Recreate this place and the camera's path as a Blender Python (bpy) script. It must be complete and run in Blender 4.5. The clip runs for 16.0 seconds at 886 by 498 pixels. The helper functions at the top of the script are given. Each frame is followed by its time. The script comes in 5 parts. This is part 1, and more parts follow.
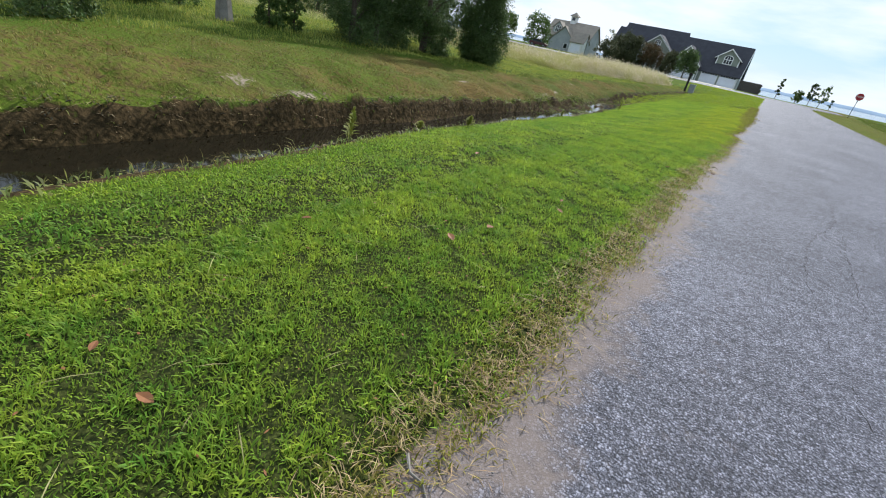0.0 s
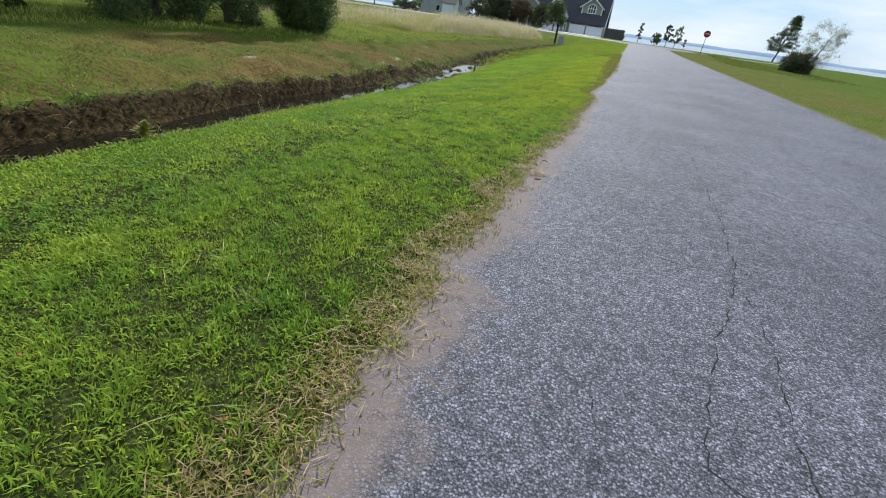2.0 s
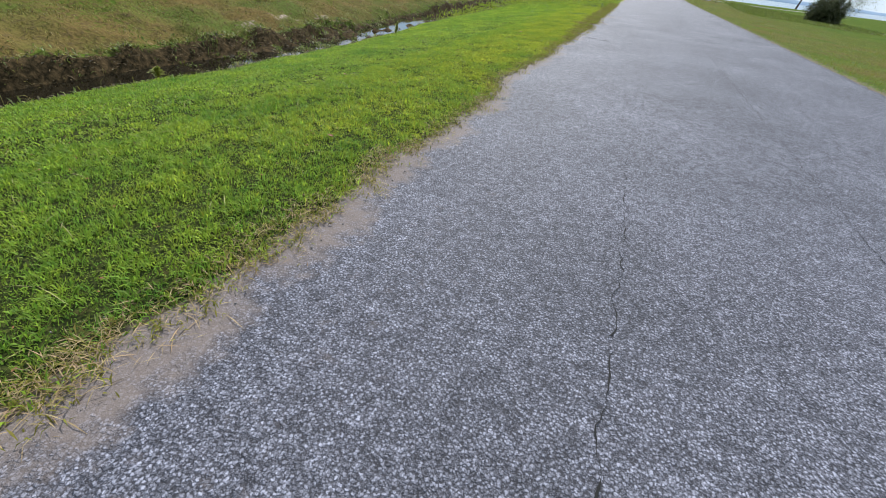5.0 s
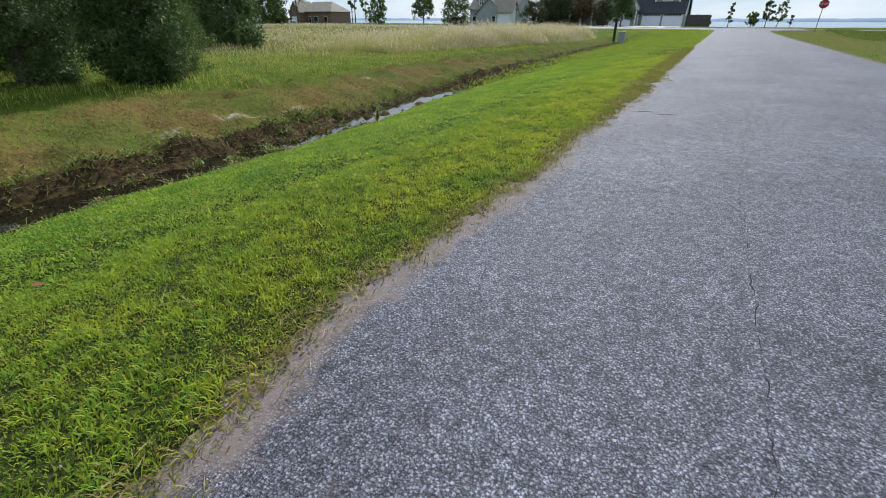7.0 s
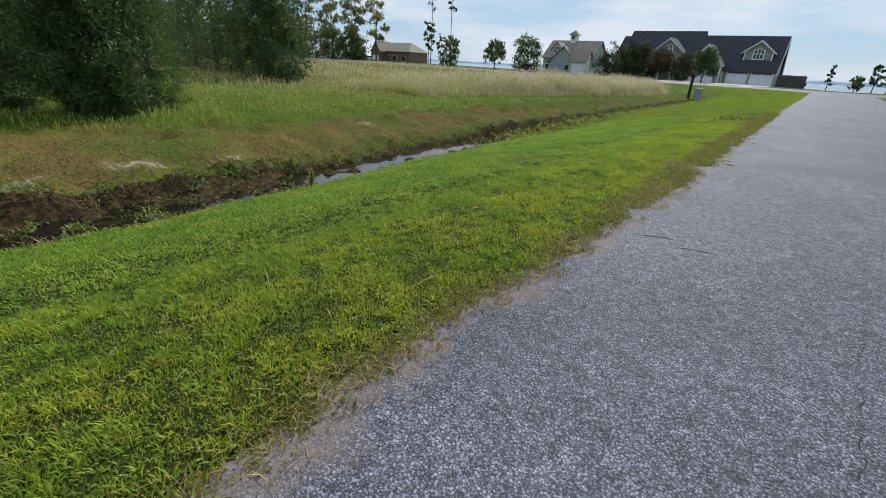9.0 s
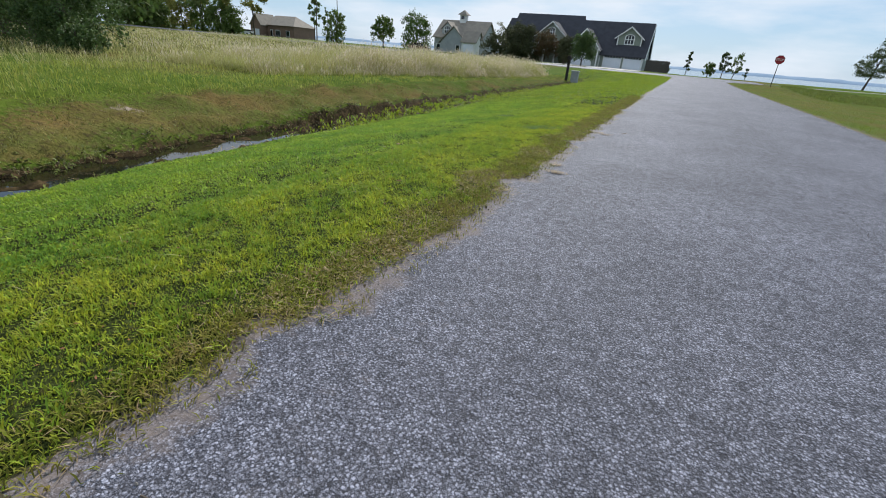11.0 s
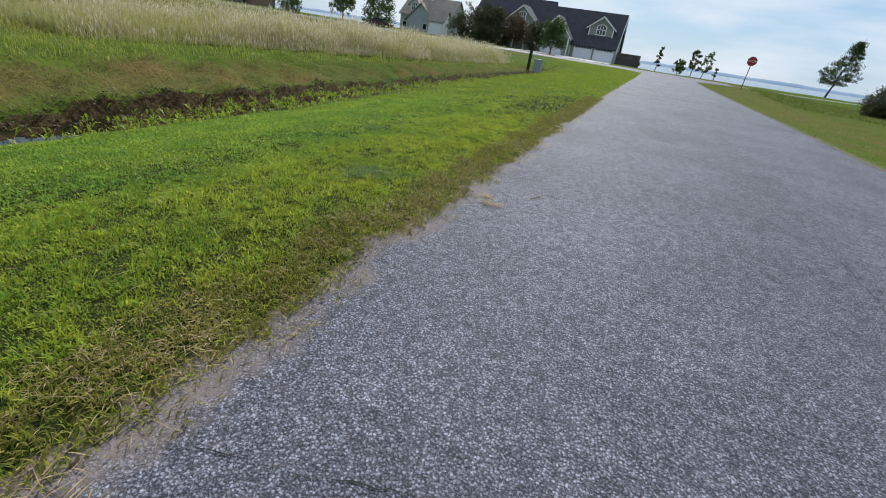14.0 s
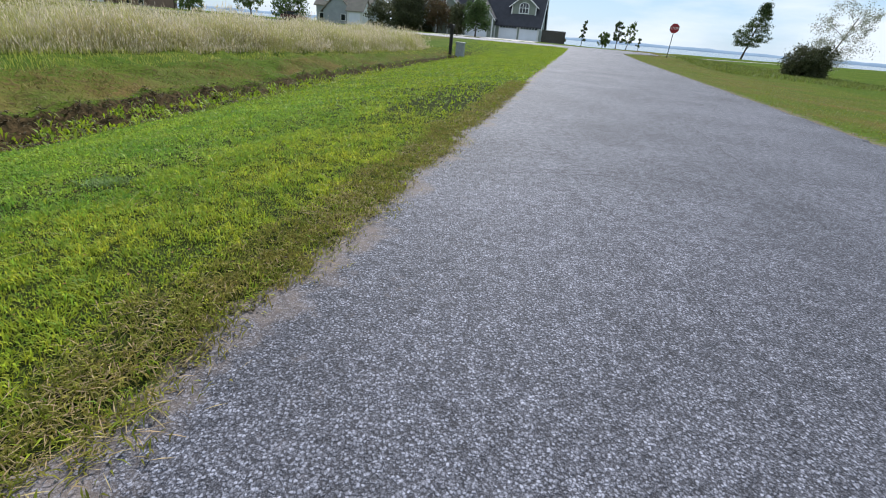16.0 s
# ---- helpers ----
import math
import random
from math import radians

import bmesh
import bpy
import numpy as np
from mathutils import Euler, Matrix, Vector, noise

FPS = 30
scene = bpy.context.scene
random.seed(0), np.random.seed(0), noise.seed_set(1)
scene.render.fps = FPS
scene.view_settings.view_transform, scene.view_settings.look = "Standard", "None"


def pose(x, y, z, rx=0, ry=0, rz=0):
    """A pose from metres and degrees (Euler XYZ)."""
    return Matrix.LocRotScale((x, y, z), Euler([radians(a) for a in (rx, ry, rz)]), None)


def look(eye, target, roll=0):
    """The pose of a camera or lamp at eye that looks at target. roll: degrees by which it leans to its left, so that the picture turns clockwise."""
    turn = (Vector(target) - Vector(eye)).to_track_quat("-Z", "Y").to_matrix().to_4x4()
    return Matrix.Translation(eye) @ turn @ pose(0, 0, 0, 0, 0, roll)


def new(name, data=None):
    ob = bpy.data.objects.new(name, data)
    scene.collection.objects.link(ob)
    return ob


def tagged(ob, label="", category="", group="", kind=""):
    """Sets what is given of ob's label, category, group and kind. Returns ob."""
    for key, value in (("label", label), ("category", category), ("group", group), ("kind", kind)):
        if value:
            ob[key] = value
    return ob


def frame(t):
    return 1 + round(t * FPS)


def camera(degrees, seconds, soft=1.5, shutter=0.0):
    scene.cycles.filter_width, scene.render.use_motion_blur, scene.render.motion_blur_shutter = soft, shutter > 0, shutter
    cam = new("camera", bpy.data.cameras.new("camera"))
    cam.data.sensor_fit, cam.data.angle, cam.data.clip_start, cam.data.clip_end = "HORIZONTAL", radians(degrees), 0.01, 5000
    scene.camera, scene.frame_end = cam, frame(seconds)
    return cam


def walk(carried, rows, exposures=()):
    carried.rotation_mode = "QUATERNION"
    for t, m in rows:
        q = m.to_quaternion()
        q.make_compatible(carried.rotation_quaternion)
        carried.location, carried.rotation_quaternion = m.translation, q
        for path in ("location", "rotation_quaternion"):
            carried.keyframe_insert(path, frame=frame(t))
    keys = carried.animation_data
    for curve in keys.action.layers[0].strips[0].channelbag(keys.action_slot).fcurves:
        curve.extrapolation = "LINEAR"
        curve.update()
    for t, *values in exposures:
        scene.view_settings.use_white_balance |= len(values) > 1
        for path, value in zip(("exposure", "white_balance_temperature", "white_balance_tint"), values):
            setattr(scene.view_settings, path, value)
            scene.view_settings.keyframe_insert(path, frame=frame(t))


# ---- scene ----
cam = camera(89.9, 16.0, soft=1.0)
PATH = [
    (0, (0.172, -4.348, 1.271), (-0.721, -2.8, 0.373), 12.3),
    (0.5, (0.227, -3.252, 1.249), (-0.66, -1.688, 0.372), 7.3),
    (0.8, (0.256, -2.612, 1.262), (-0.55, -1.07, 0.277), 12.7),
    (1, (0.279, -2.227, 1.255), (-0.512, -0.653, 0.309), 9.9),
    (1.5, (0.341, -1.295, 1.247), (-0.265, 0.381, 0.34), 8.8),
    (2, (0.433, -0.372, 1.24), (-0.098, 1.31, 0.299), 8.2),
    (2.5, (0.551, 0.51, 1.224), (0.046, 2.207, 0.294), 7.4),
    (3, (0.676, 1.371, 1.246), (0.192, 3.041, 0.258), 8.7),
    (3.5, (0.819, 2.251, 1.247), (0.331, 3.856, 0.159), 10.1),
    (4, (0.947, 3.223, 1.206), (0.473, 4.844, 0.134), 7.3),
    (4.5, (1.084, 4.113, 1.206), (0.618, 5.737, 0.136), 8.9),
    (4.7, (1.151, 4.454, 1.228), (0.667, 6.036, 0.104), 10.4),
    (5, (1.226, 4.96, 1.245), (0.722, 6.556, 0.15), 7.7),
    (5.2, (1.252, 5.312, 1.262), (0.67, 6.887, 0.175), 5.9),
    (7.3, (1.155, 10.28, 1.24), (0.245, 11.849, 0.398), 1.5),
    (7.5, (1.15, 10.689, 1.258), (0.26, 12.287, 0.45), 4.2),
    (7.6, (1.138, 10.883, 1.265), (0.248, 12.475, 0.446), 4.7),
    (8, (1.144, 11.619, 1.277), (0.192, 13.214, 0.534), 5.5),
    (8.2, (1.125, 11.962, 1.304), (0.093, 13.511, 0.573), 4.2),
    (10.3, (1.146, 15.463, 1.181), (-0.007, 16.872, 0.353), 2.6),
    (10.5, (1.174, 15.851, 1.167), (0.118, 17.337, 0.344), 4.3),
    (11, (1.304, 16.72, 1.178), (0.534, 18.373, 0.357), 5.0),
    (11.5, (1.341, 17.613, 1.187), (0.629, 19.287, 0.356), 8.1),
    (12, (1.363, 18.449, 1.193), (0.619, 20.094, 0.331), 6.0),
    (12.5, (1.347, 19.255, 1.215), (0.636, 20.898, 0.323), 7.3),
    (13, (1.322, 20.119, 1.222), (0.709, 21.774, 0.282), 7.0),
    (13.5, (1.263, 20.955, 1.243), (0.672, 22.642, 0.346), 8.8),
    (14, (1.212, 21.79, 1.238), (0.59, 23.479, 0.366), 9.0),
    (14.5, (1.188, 22.664, 1.216), (0.552, 24.341, 0.33), 8.9),
    (15, (1.132, 23.53, 1.19), (0.539, 25.198, 0.26), 6.5),
    (15.5, (1.117, 24.379, 1.134), (0.65, 25.993, 0.048), 6.2),
    (16, (1.082, 25.22, 1.105), (0.664, 26.963, 0.218), 5.0),
]
EXPOSURES = [(0, 0.52, 6280, 10), (0.5, 0.36, 6280, 10), (1.5, 0.42, 6280, 10), (3, 0.32, 6280, 10), (4.4, 0.44, 6280, 10), (5.2, 0.5, 6280, 10), (7.3, 0.26, 6280, 10), (7.6, 0.18, 6280, 10), (8, 0.04, 6280, 10), (8.4, 0.04, 6280, 10), (10.3, 0.27, 6280, 10), (10.6, 0.25, 6280, 10), (11, 0.22, 6280, 10), (13, 0.15, 6280, 10), (14.5, 0.22, 6280, 10), (15.5, 0.34, 6280, 10), (16, 0.42, 6280, 10)]
walk(cam, [(t, look(eye, target, roll)) for t, eye, target, roll in PATH], EXPOSURES)

# ---- world and light ----
SUN_ELEV, SUN_TURN = radians(39), radians(-14)
world = bpy.data.worlds.new("world")
scene.world = world
world.use_nodes = True
wn, wl = world.node_tree.nodes, world.node_tree.links
sky = wn.new("ShaderNodeTexSky")
sky.sky_type, sky.sun_disc = "NISHITA", False
sky.sun_elevation, sky.sun_rotation = SUN_ELEV, SUN_TURN
sky.air_density, sky.dust_density, sky.ozone_density = 1.0, 0.4, 1.5
wco = wn.new("ShaderNodeTexCoord")
wmap = wn.new("ShaderNodeMapping")
wmap.inputs["Scale"].default_value = (1.6, 1.6, 7.0)
wl.new(wco.outputs["Generated"], wmap.inputs["Vector"])
wnoise = wn.new("ShaderNodeTexNoise")
wnoise.inputs["Scale"].default_value, wnoise.inputs["Detail"].default_value = 1.7, 6.0
wnoise.inputs["Roughness"].default_value = 0.55
wl.new(wmap.outputs["Vector"], wnoise.inputs["Vector"])
wramp = wn.new("ShaderNodeMapRange")
wramp.inputs["From Min"].default_value, wramp.inputs["From Max"].default_value = 0.40, 0.60
wramp.inputs["To Min"].default_value, wramp.inputs["To Max"].default_value = 0.06, 0.92
wl.new(wnoise.outputs["Fac"], wramp.inputs["Value"])
wmix = wn.new("ShaderNodeMix")
wmix.data_type = "RGBA"
wmix.inputs["B"].default_value = (8.6, 9.2, 9.9, 1)
wl.new(wramp.outputs["Result"], wmix.inputs["Factor"])
wpale = wn.new("ShaderNodeMix")
wpale.data_type = "RGBA"
wpale.inputs["Factor"].default_value, wpale.inputs["B"].default_value = 0.72, (4.0, 6.2, 8.6, 1)
wl.new(sky.outputs["Color"], wpale.inputs["A"])
wl.new(wpale.outputs["Result"], wmix.inputs["A"])
wl.new(wmix.outputs["Result"], wn["Background"].inputs["Color"])
wn["Background"].inputs["Strength"].default_value = 0.082

sun = new("sun", bpy.data.lights.new("sun", "SUN"))
sun.data.energy, sun.data.angle, sun.data.color = 4.2, radians(2), (1.0, 0.97, 0.92)
sun_way = Vector((math.sin(SUN_TURN) * math.cos(SUN_ELEV), math.cos(SUN_TURN) * math.cos(SUN_ELEV), math.sin(SUN_ELEV)))
sun.matrix_world = look(sun_way * 50, (0, 0, 0))


# ---- materials ----
def material(name, color, rough=0.8, color2=None, scale=3.0, bump=0.0, bump_scale=40.0, island=0.0, metal=0.0, through_light=0.0, spec=0.3):
    """A surface with two colours mixed by coarse and fine noise, fine relief, and a spread from piece to piece."""
    m = bpy.data.materials.new(name)
    m.use_nodes = True
    n, l = m.node_tree.nodes, m.node_tree.links
    b = n["Principled BSDF"]
    b.inputs["Roughness"].default_value, b.inputs["Metallic"].default_value = rough, metal
    b.inputs["Specular IOR Level"].default_value = spec
    co = n.new("ShaderNodeTexCoord")
    c2 = color2 or tuple(v * 0.72 for v in color)
    big, fine = n.new("ShaderNodeTexNoise"), n.new("ShaderNodeTexNoise")
    big.inputs["Scale"].default_value, big.inputs["Detail"].default_value = scale, 4
    fine.inputs["Scale"].default_value, fine.inputs["Detail"].default_value = scale * 13, 3
    l.new(co.outputs["Object"], big.inputs["Vector"])
    l.new(co.outputs["Object"], fine.inputs["Vector"])
    add = n.new("ShaderNodeMath")
    add.operation = "MULTIPLY_ADD"
    add.inputs[1].default_value = 0.45
    l.new(fine.outputs["Fac"], add.inputs[0])
    half = n.new("ShaderNodeMath")
    half.operation = "MULTIPLY"
    half.inputs[1].default_value = 0.55
    l.new(big.outputs["Fac"], half.inputs[0])
    l.new(half.outputs[0], add.inputs[2])
    ramp = n.new("ShaderNodeMapRange")
    ramp.inputs["From Min"].default_value, ramp.inputs["From Max"].default_value = 0.36, 0.64
    l.new(add.outputs[0], ramp.inputs["Value"])
    mix = n.new("ShaderNodeMix")
    mix.data_type = "RGBA"
    mix.inputs["A"].default_value, mix.inputs["B"].default_value = (*color, 1), (*c2, 1)
    l.new(ramp.outputs["Result"], mix.inputs["Factor"])
    out = mix.outputs["Result"]
    if island:
        geo = n.new("ShaderNodeNewGeometry")
        hsv = n.new("ShaderNodeHueSaturation")
        val = n.new("ShaderNodeMapRange")
        val.inputs["To Min"].default_value, val.inputs["To Max"].default_value = 1 - island, 1 + island
        l.new(geo.outputs["Random Per Island"], val.inputs["Value"])
        l.new(val.outputs["Result"], hsv.inputs["Value"])
        hue = n.new("ShaderNodeMapRange")
        frac = n.new("ShaderNodeMath")
        frac.operation = "FRACT"
        times = n.new("ShaderNodeMath")
        times.operation = "MULTIPLY"
        times.inputs[1].default_value = 17.3
        l.new(geo.outputs["Random Per Island"], times.inputs[0])
        l.new(times.outputs[0], frac.inputs[0])
        hue.inputs["To Min"].default_value, hue.inputs["To Max"].default_value = 0.485, 0.515
        l.new(frac.outputs[0], hue.inputs["Value"])
        l.new(hue.outputs["Result"], hsv.inputs["Hue"])
        l.new(out, hsv.inputs["Color"])
        out = hsv.outputs["Color"]
    l.new(out, b.inputs["Base Color"])
    if bump:
        bt = n.new("ShaderNodeTexNoise")
        bt.inputs["Scale"].default_value, bt.inputs["Detail"].default_value = bump_scale, 4
        l.new(co.outputs["Object"], bt.inputs["Vector"])
        bn = n.new("ShaderNodeBump")
        bn.inputs["Strength"].default_value, bn.inputs["Distance"].default_value = bump, 0.02
        l.new(bt.outputs["Fac"], bn.inputs["Height"])
        l.new(bn.outputs["Normal"], b.inputs["Normal"])
    if through_light:
        tr = n.new("ShaderNodeBsdfTranslucent")
        ms = n.new("ShaderNodeMixShader")
        ms.inputs["Fac"].default_value = through_light
        l.new(out, tr.inputs["Color"])
        l.new(b.outputs["BSDF"], ms.inputs[1])
        l.new(tr.outputs["BSDF"], ms.inputs[2])
        l.new(ms.outputs["Shader"], n["Material Output"].inputs["Surface"])
    return m


def asphalt_material(name, base, chip, sand):
    """Worn asphalt: pale chips in a dark binder, sand that washed in from the verge, coarse patches of wear."""
    m = bpy.data.materials.new(name)
    m.use_nodes = True
    n, l = m.node_tree.nodes, m.node_tree.links
    b = n["Principled BSDF"]
    b.inputs["Roughness"].default_value, b.inputs["Specular IOR Level"].default_value = 0.66, 0.35
    co = n.new("ShaderNodeTexCoord")
    warp = n.new("ShaderNodeTexNoise")
    warp.inputs["Scale"].default_value, warp.inputs["Detail"].default_value = 110, 3
    l.new(co.outputs["Object"], warp.inputs["Vector"])
    wadd = n.new("ShaderNodeMix")
    wadd.data_type, wadd.blend_type = "RGBA", "ADD"
    wadd.inputs["Factor"].default_value = 0.015
    l.new(co.outputs["Object"], wadd.inputs["A"])
    l.new(warp.outputs["Color"], wadd.inputs["B"])
    def chips(size, edge, core):
        """Rounded stones: how much of one shows here, and its own random tone."""
        v = n.new("ShaderNodeTexVoronoi")
        v.inputs["Scale"].default_value = size
        l.new(wadd.outputs["Result"], v.inputs["Vector"])
        tone = n.new("ShaderNodeSeparateColor")
        l.new(v.outputs["Color"], tone.inputs["Color"])
        shape = n.new("ShaderNodeMapRange")
        shape.inputs["From Min"].default_value, shape.inputs["From Max"].default_value = edge, core
        l.new(v.outputs["Distance"], shape.inputs["Value"])
        pale = n.new("ShaderNodeMapRange")
        pale.inputs["To Min"].default_value, pale.inputs["To Max"].default_value = 0.18, 1.0
        l.new(tone.outputs["Red"], pale.inputs["Value"])
        return shape.outputs["Result"], pale.outputs["Result"], tone.outputs["Green"]

    def times(p, q):
        k = n.new("ShaderNodeMath")
        k.operation = "MULTIPLY"
        l.new(p, k.inputs[0])
        l.new(q, k.inputs[1])
        return k.outputs[0]

    big_shape, big_tone, big_height = chips(92, 0.62, 0.28)
    small_shape, small_tone, _ = chips(165, 0.6, 0.26)
    most = n.new("ShaderNodeMath")
    most.operation = "MAXIMUM"
    l.new(times(big_shape, big_tone), most.inputs[0])
    less = n.new("ShaderNodeMath")
    less.operation = "MULTIPLY"
    less.inputs[1].default_value = 0.5
    l.new(times(small_shape, small_tone), less.inputs[0])
    l.new(less.outputs[0], most.inputs[1])
    chipf = most
    grit = n.new("ShaderNodeTexNoise")
    grit.inputs["Scale"].default_value, grit.inputs["Detail"].default_value = 260, 3
    l.new(co.outputs["Object"], grit.inputs["Vector"])
    wear = n.new("ShaderNodeTexNoise")
    wear.inputs["Scale"].default_value, wear.inputs["Detail"].default_value = 0.55, 6
    l.new(co.outputs["Object"], wear.inputs["Vector"])
    wr = n.new("ShaderNodeMapRange")
    wr.inputs["From Min"].default_value, wr.inputs["From Max"].default_value = 0.3, 0.7
    wr.inputs["To Min"].default_value, wr.inputs["To Max"].default_value = 0.78, 1.2
    l.new(wear.outputs["Fac"], wr.inputs["Value"])
    mix = n.new("ShaderNodeMix")
    mix.data_type = "RGBA"
    mix.inputs["A"].default_value, mix.inputs["B"].default_value = (*base, 1), (*chip, 1)
    l.new(chipf.outputs[0], mix.inputs["Factor"])
    mid = n.new("ShaderNodeTexNoise")
    mid.inputs["Scale"].default_value, mid.inputs["Detail"].default_value = 17, 5
    l.new(co.outputs["Object"], mid.inputs["Vector"])
    mr = n.new("ShaderNodeMapRange")
    mr.inputs["From Min"].default_value, mr.inputs["From Max"].default_value = 0.32, 0.68
    mr.inputs["To Min"].default_value, mr.inputs["To Max"].default_value = 0.72, 1.28
    l.new(mid.outputs["Fac"], mr.inputs["Value"])
    both = n.new("ShaderNodeMath")
    both.operation = "MULTIPLY"
    l.new(wr.outputs["Result"], both.inputs[0])
    l.new(mr.outputs["Result"], both.inputs[1])
    hsv = n.new("ShaderNodeHueSaturation")
    l.new(both.outputs[0], hsv.inputs["Value"])
    l.new(mix.outputs["Result"], hsv.inputs["Color"])
    at = n.new("ShaderNodeAttribute")
    at.attribute_name = "sand"
    sn = n.new("ShaderNodeTexNoise")
    sn.inputs["Scale"].default_value, sn.inputs["Detail"].default_value = 14, 6
    l.new(co.outputs["Object"], sn.inputs["Vector"])
    sa = n.new("ShaderNodeMath")
    sa.operation = "ADD"
    l.new(at.outputs["Fac"], sa.inputs[0])
    l.new(sn.outputs["Fac"], sa.inputs[1])
    sr = n.new("ShaderNodeMapRange")
    sr.inputs["From Min"].default_value, sr.inputs["From Max"].default_value = 0.74, 1.3
    sr.inputs["To Max"].default_value = 0.8
    l.new(sa.outputs[0], sr.inputs["Value"])
    mix2 = n.new("ShaderNodeMix")
    mix2.data_type = "RGBA"
    mix2.inputs["B"].default_value = (*sand, 1)
    l.new(sr.outputs["Result"], mix2.inputs["Factor"])
    gloss = n.new("ShaderNodeMapRange")
    gloss.inputs["To Min"].default_value, gloss.inputs["To Max"].default_value = 0.125, 0.02
    l.new(sr.outputs["Result"], gloss.inputs["Value"])
    l.new(gloss.outputs["Result"], b.inputs["Specular IOR Level"])
    l.new(hsv.outputs["Color"], mix2.inputs["A"])
    l.new(mix2.outputs["Result"], b.inputs["Base Color"])
    bn = n.new("ShaderNodeBump")
    bn.inputs["Strength"].default_value, bn.inputs["Distance"].default_value = 0.8, 0.008
    bare = n.new("ShaderNodeMath")
    bare.operation = "SUBTRACT"
    bare.inputs[0].default_value = 1.0
    l.new(sr.outputs["Result"], bare.inputs[1])
    proud = n.new("ShaderNodeMath")
    proud.operation = "MULTIPLY"
    l.new(times(big_shape, big_height), proud.inputs[0])
    l.new(bare.outputs[0], proud.inputs[1])
    rise = n.new("ShaderNodeMath")
    rise.operation = "MULTIPLY_ADD"
    rise.inputs[1].default_value = 0.3
    l.new(grit.outputs["Fac"], rise.inputs[0])
    l.new(proud.outputs[0], rise.inputs[2])
    l.new(rise.outputs[0], bn.inputs["Height"])
    l.new(bn.outputs["Normal"], b.inputs["Normal"])
    return m


def ground_material(name):
    """Earth and turf, by what grows where: turf, dry brown turf, bare wet soil, bare sand."""
    m = bpy.data.materials.new(name)
    m.use_nodes = True
    n, l = m.node_tree.nodes, m.node_tree.links
    b = n["Principled BSDF"]
    b.inputs["Roughness"].default_value, b.inputs["Specular IOR Level"].default_value = 0.95, 0.02
    co = n.new("ShaderNodeTexCoord")
    big, fine = n.new("ShaderNodeTexNoise"), n.new("ShaderNodeTexNoise")
    big.inputs["Scale"].default_value, big.inputs["Detail"].default_value = 0.5, 7
    fine.inputs["Scale"].default_value, fine.inputs["Detail"].default_value = 11, 6
    for q in (big, fine):
        l.new(co.outputs["Object"], q.inputs["Vector"])

    def blend(a, c, fac):
        k = n.new("ShaderNodeMix")
        k.data_type = "RGBA"
        for sock, v in (("A", a), ("B", c)):
            if isinstance(v, tuple):
                k.inputs[sock].default_value = (*v, 1)
            else:
                l.new(v, k.inputs[sock])
        l.new(fac, k.inputs["Factor"])
        return k.outputs["Result"]

    def band(v, lo, hi):
        k = n.new("ShaderNodeMapRange")
        k.inputs["From Min"].default_value, k.inputs["From Max"].default_value = lo, hi
        l.new(v, k.inputs["Value"])
        return k.outputs["Result"]

    def zone(attribute, lo=0.75, hi=1.1):
        at = n.new("ShaderNodeAttribute")
        at.attribute_name = attribute
        k = n.new("ShaderNodeMath")
        k.operation = "ADD"
        l.new(at.outputs["Fac"], k.inputs[0])
        l.new(fine.outputs["Fac"], k.inputs[1])
        return band(k.outputs[0], lo, hi)

    turf = blend((0.058, 0.098, 0.012), (0.09, 0.12, 0.016), band(big.outputs["Fac"], 0.35, 0.65))
    turf = blend(turf, (0.034, 0.050, 0.010), band(fine.outputs["Fac"], 0.5, 0.75))
    dry = blend((0.14, 0.098, 0.033), (0.082, 0.104, 0.021), band(big.outputs["Fac"], 0.4, 0.62))
    dry = blend(dry, (0.085, 0.062, 0.028), band(fine.outputs["Fac"], 0.5, 0.72))
    soil = blend((0.030, 0.022, 0.011), (0.10, 0.067, 0.032), band(fine.outputs["Fac"], 0.4, 0.75))
    grit = n.new("ShaderNodeTexNoise")
    grit.inputs["Scale"].default_value, grit.inputs["Detail"].default_value = 90, 4
    l.new(co.outputs["Object"], grit.inputs["Vector"])
    sand = blend((0.235, 0.185, 0.15), (0.135, 0.10, 0.078), band(fine.outputs["Fac"], 0.4, 0.7))
    sand = blend(sand, (0.33, 0.28, 0.235), band(grit.outputs["Fac"], 0.55, 0.72))
    sand = blend((0.10, 0.078, 0.062), sand, band(grit.outputs["Fac"], 0.30, 0.46))
    straw = n.new("ShaderNodeTexNoise")
    straw.inputs["Scale"].default_value, straw.inputs["Detail"].default_value = 55, 5
    l.new(co.outputs["Object"], straw.inputs["Vector"])
    # Thatch coloured near black, with the shade between the blades painted in.
    shaded_thatch = blend((0.013, 0.018, 0.006), (0.058, 0.068, 0.018), band(straw.outputs["Fac"], 0.40, 0.68))
    col = blend(turf, shaded_thatch, zone("shaded_thatch", 0.75, 1.0))
    col = blend(col, dry, zone("dry"))
    col = blend(col, soil, zone("soil"))
    col = blend(col, sand, zone("sand", 0.85, 1.15))
    col = blend(col, (0.28, 0.225, 0.175), zone("pale_sand", 0.85, 1.1))
    l.new(col, b.inputs["Base Color"])
    bn = n.new("ShaderNodeBump")
    bn.inputs["Strength"].default_value, bn.inputs["Distance"].default_value = 0.8, 0.06
    l.new(fine.outputs["Fac"], bn.inputs["Height"])
    l.new(bn.outputs["Normal"], b.inputs["Normal"])
    return m


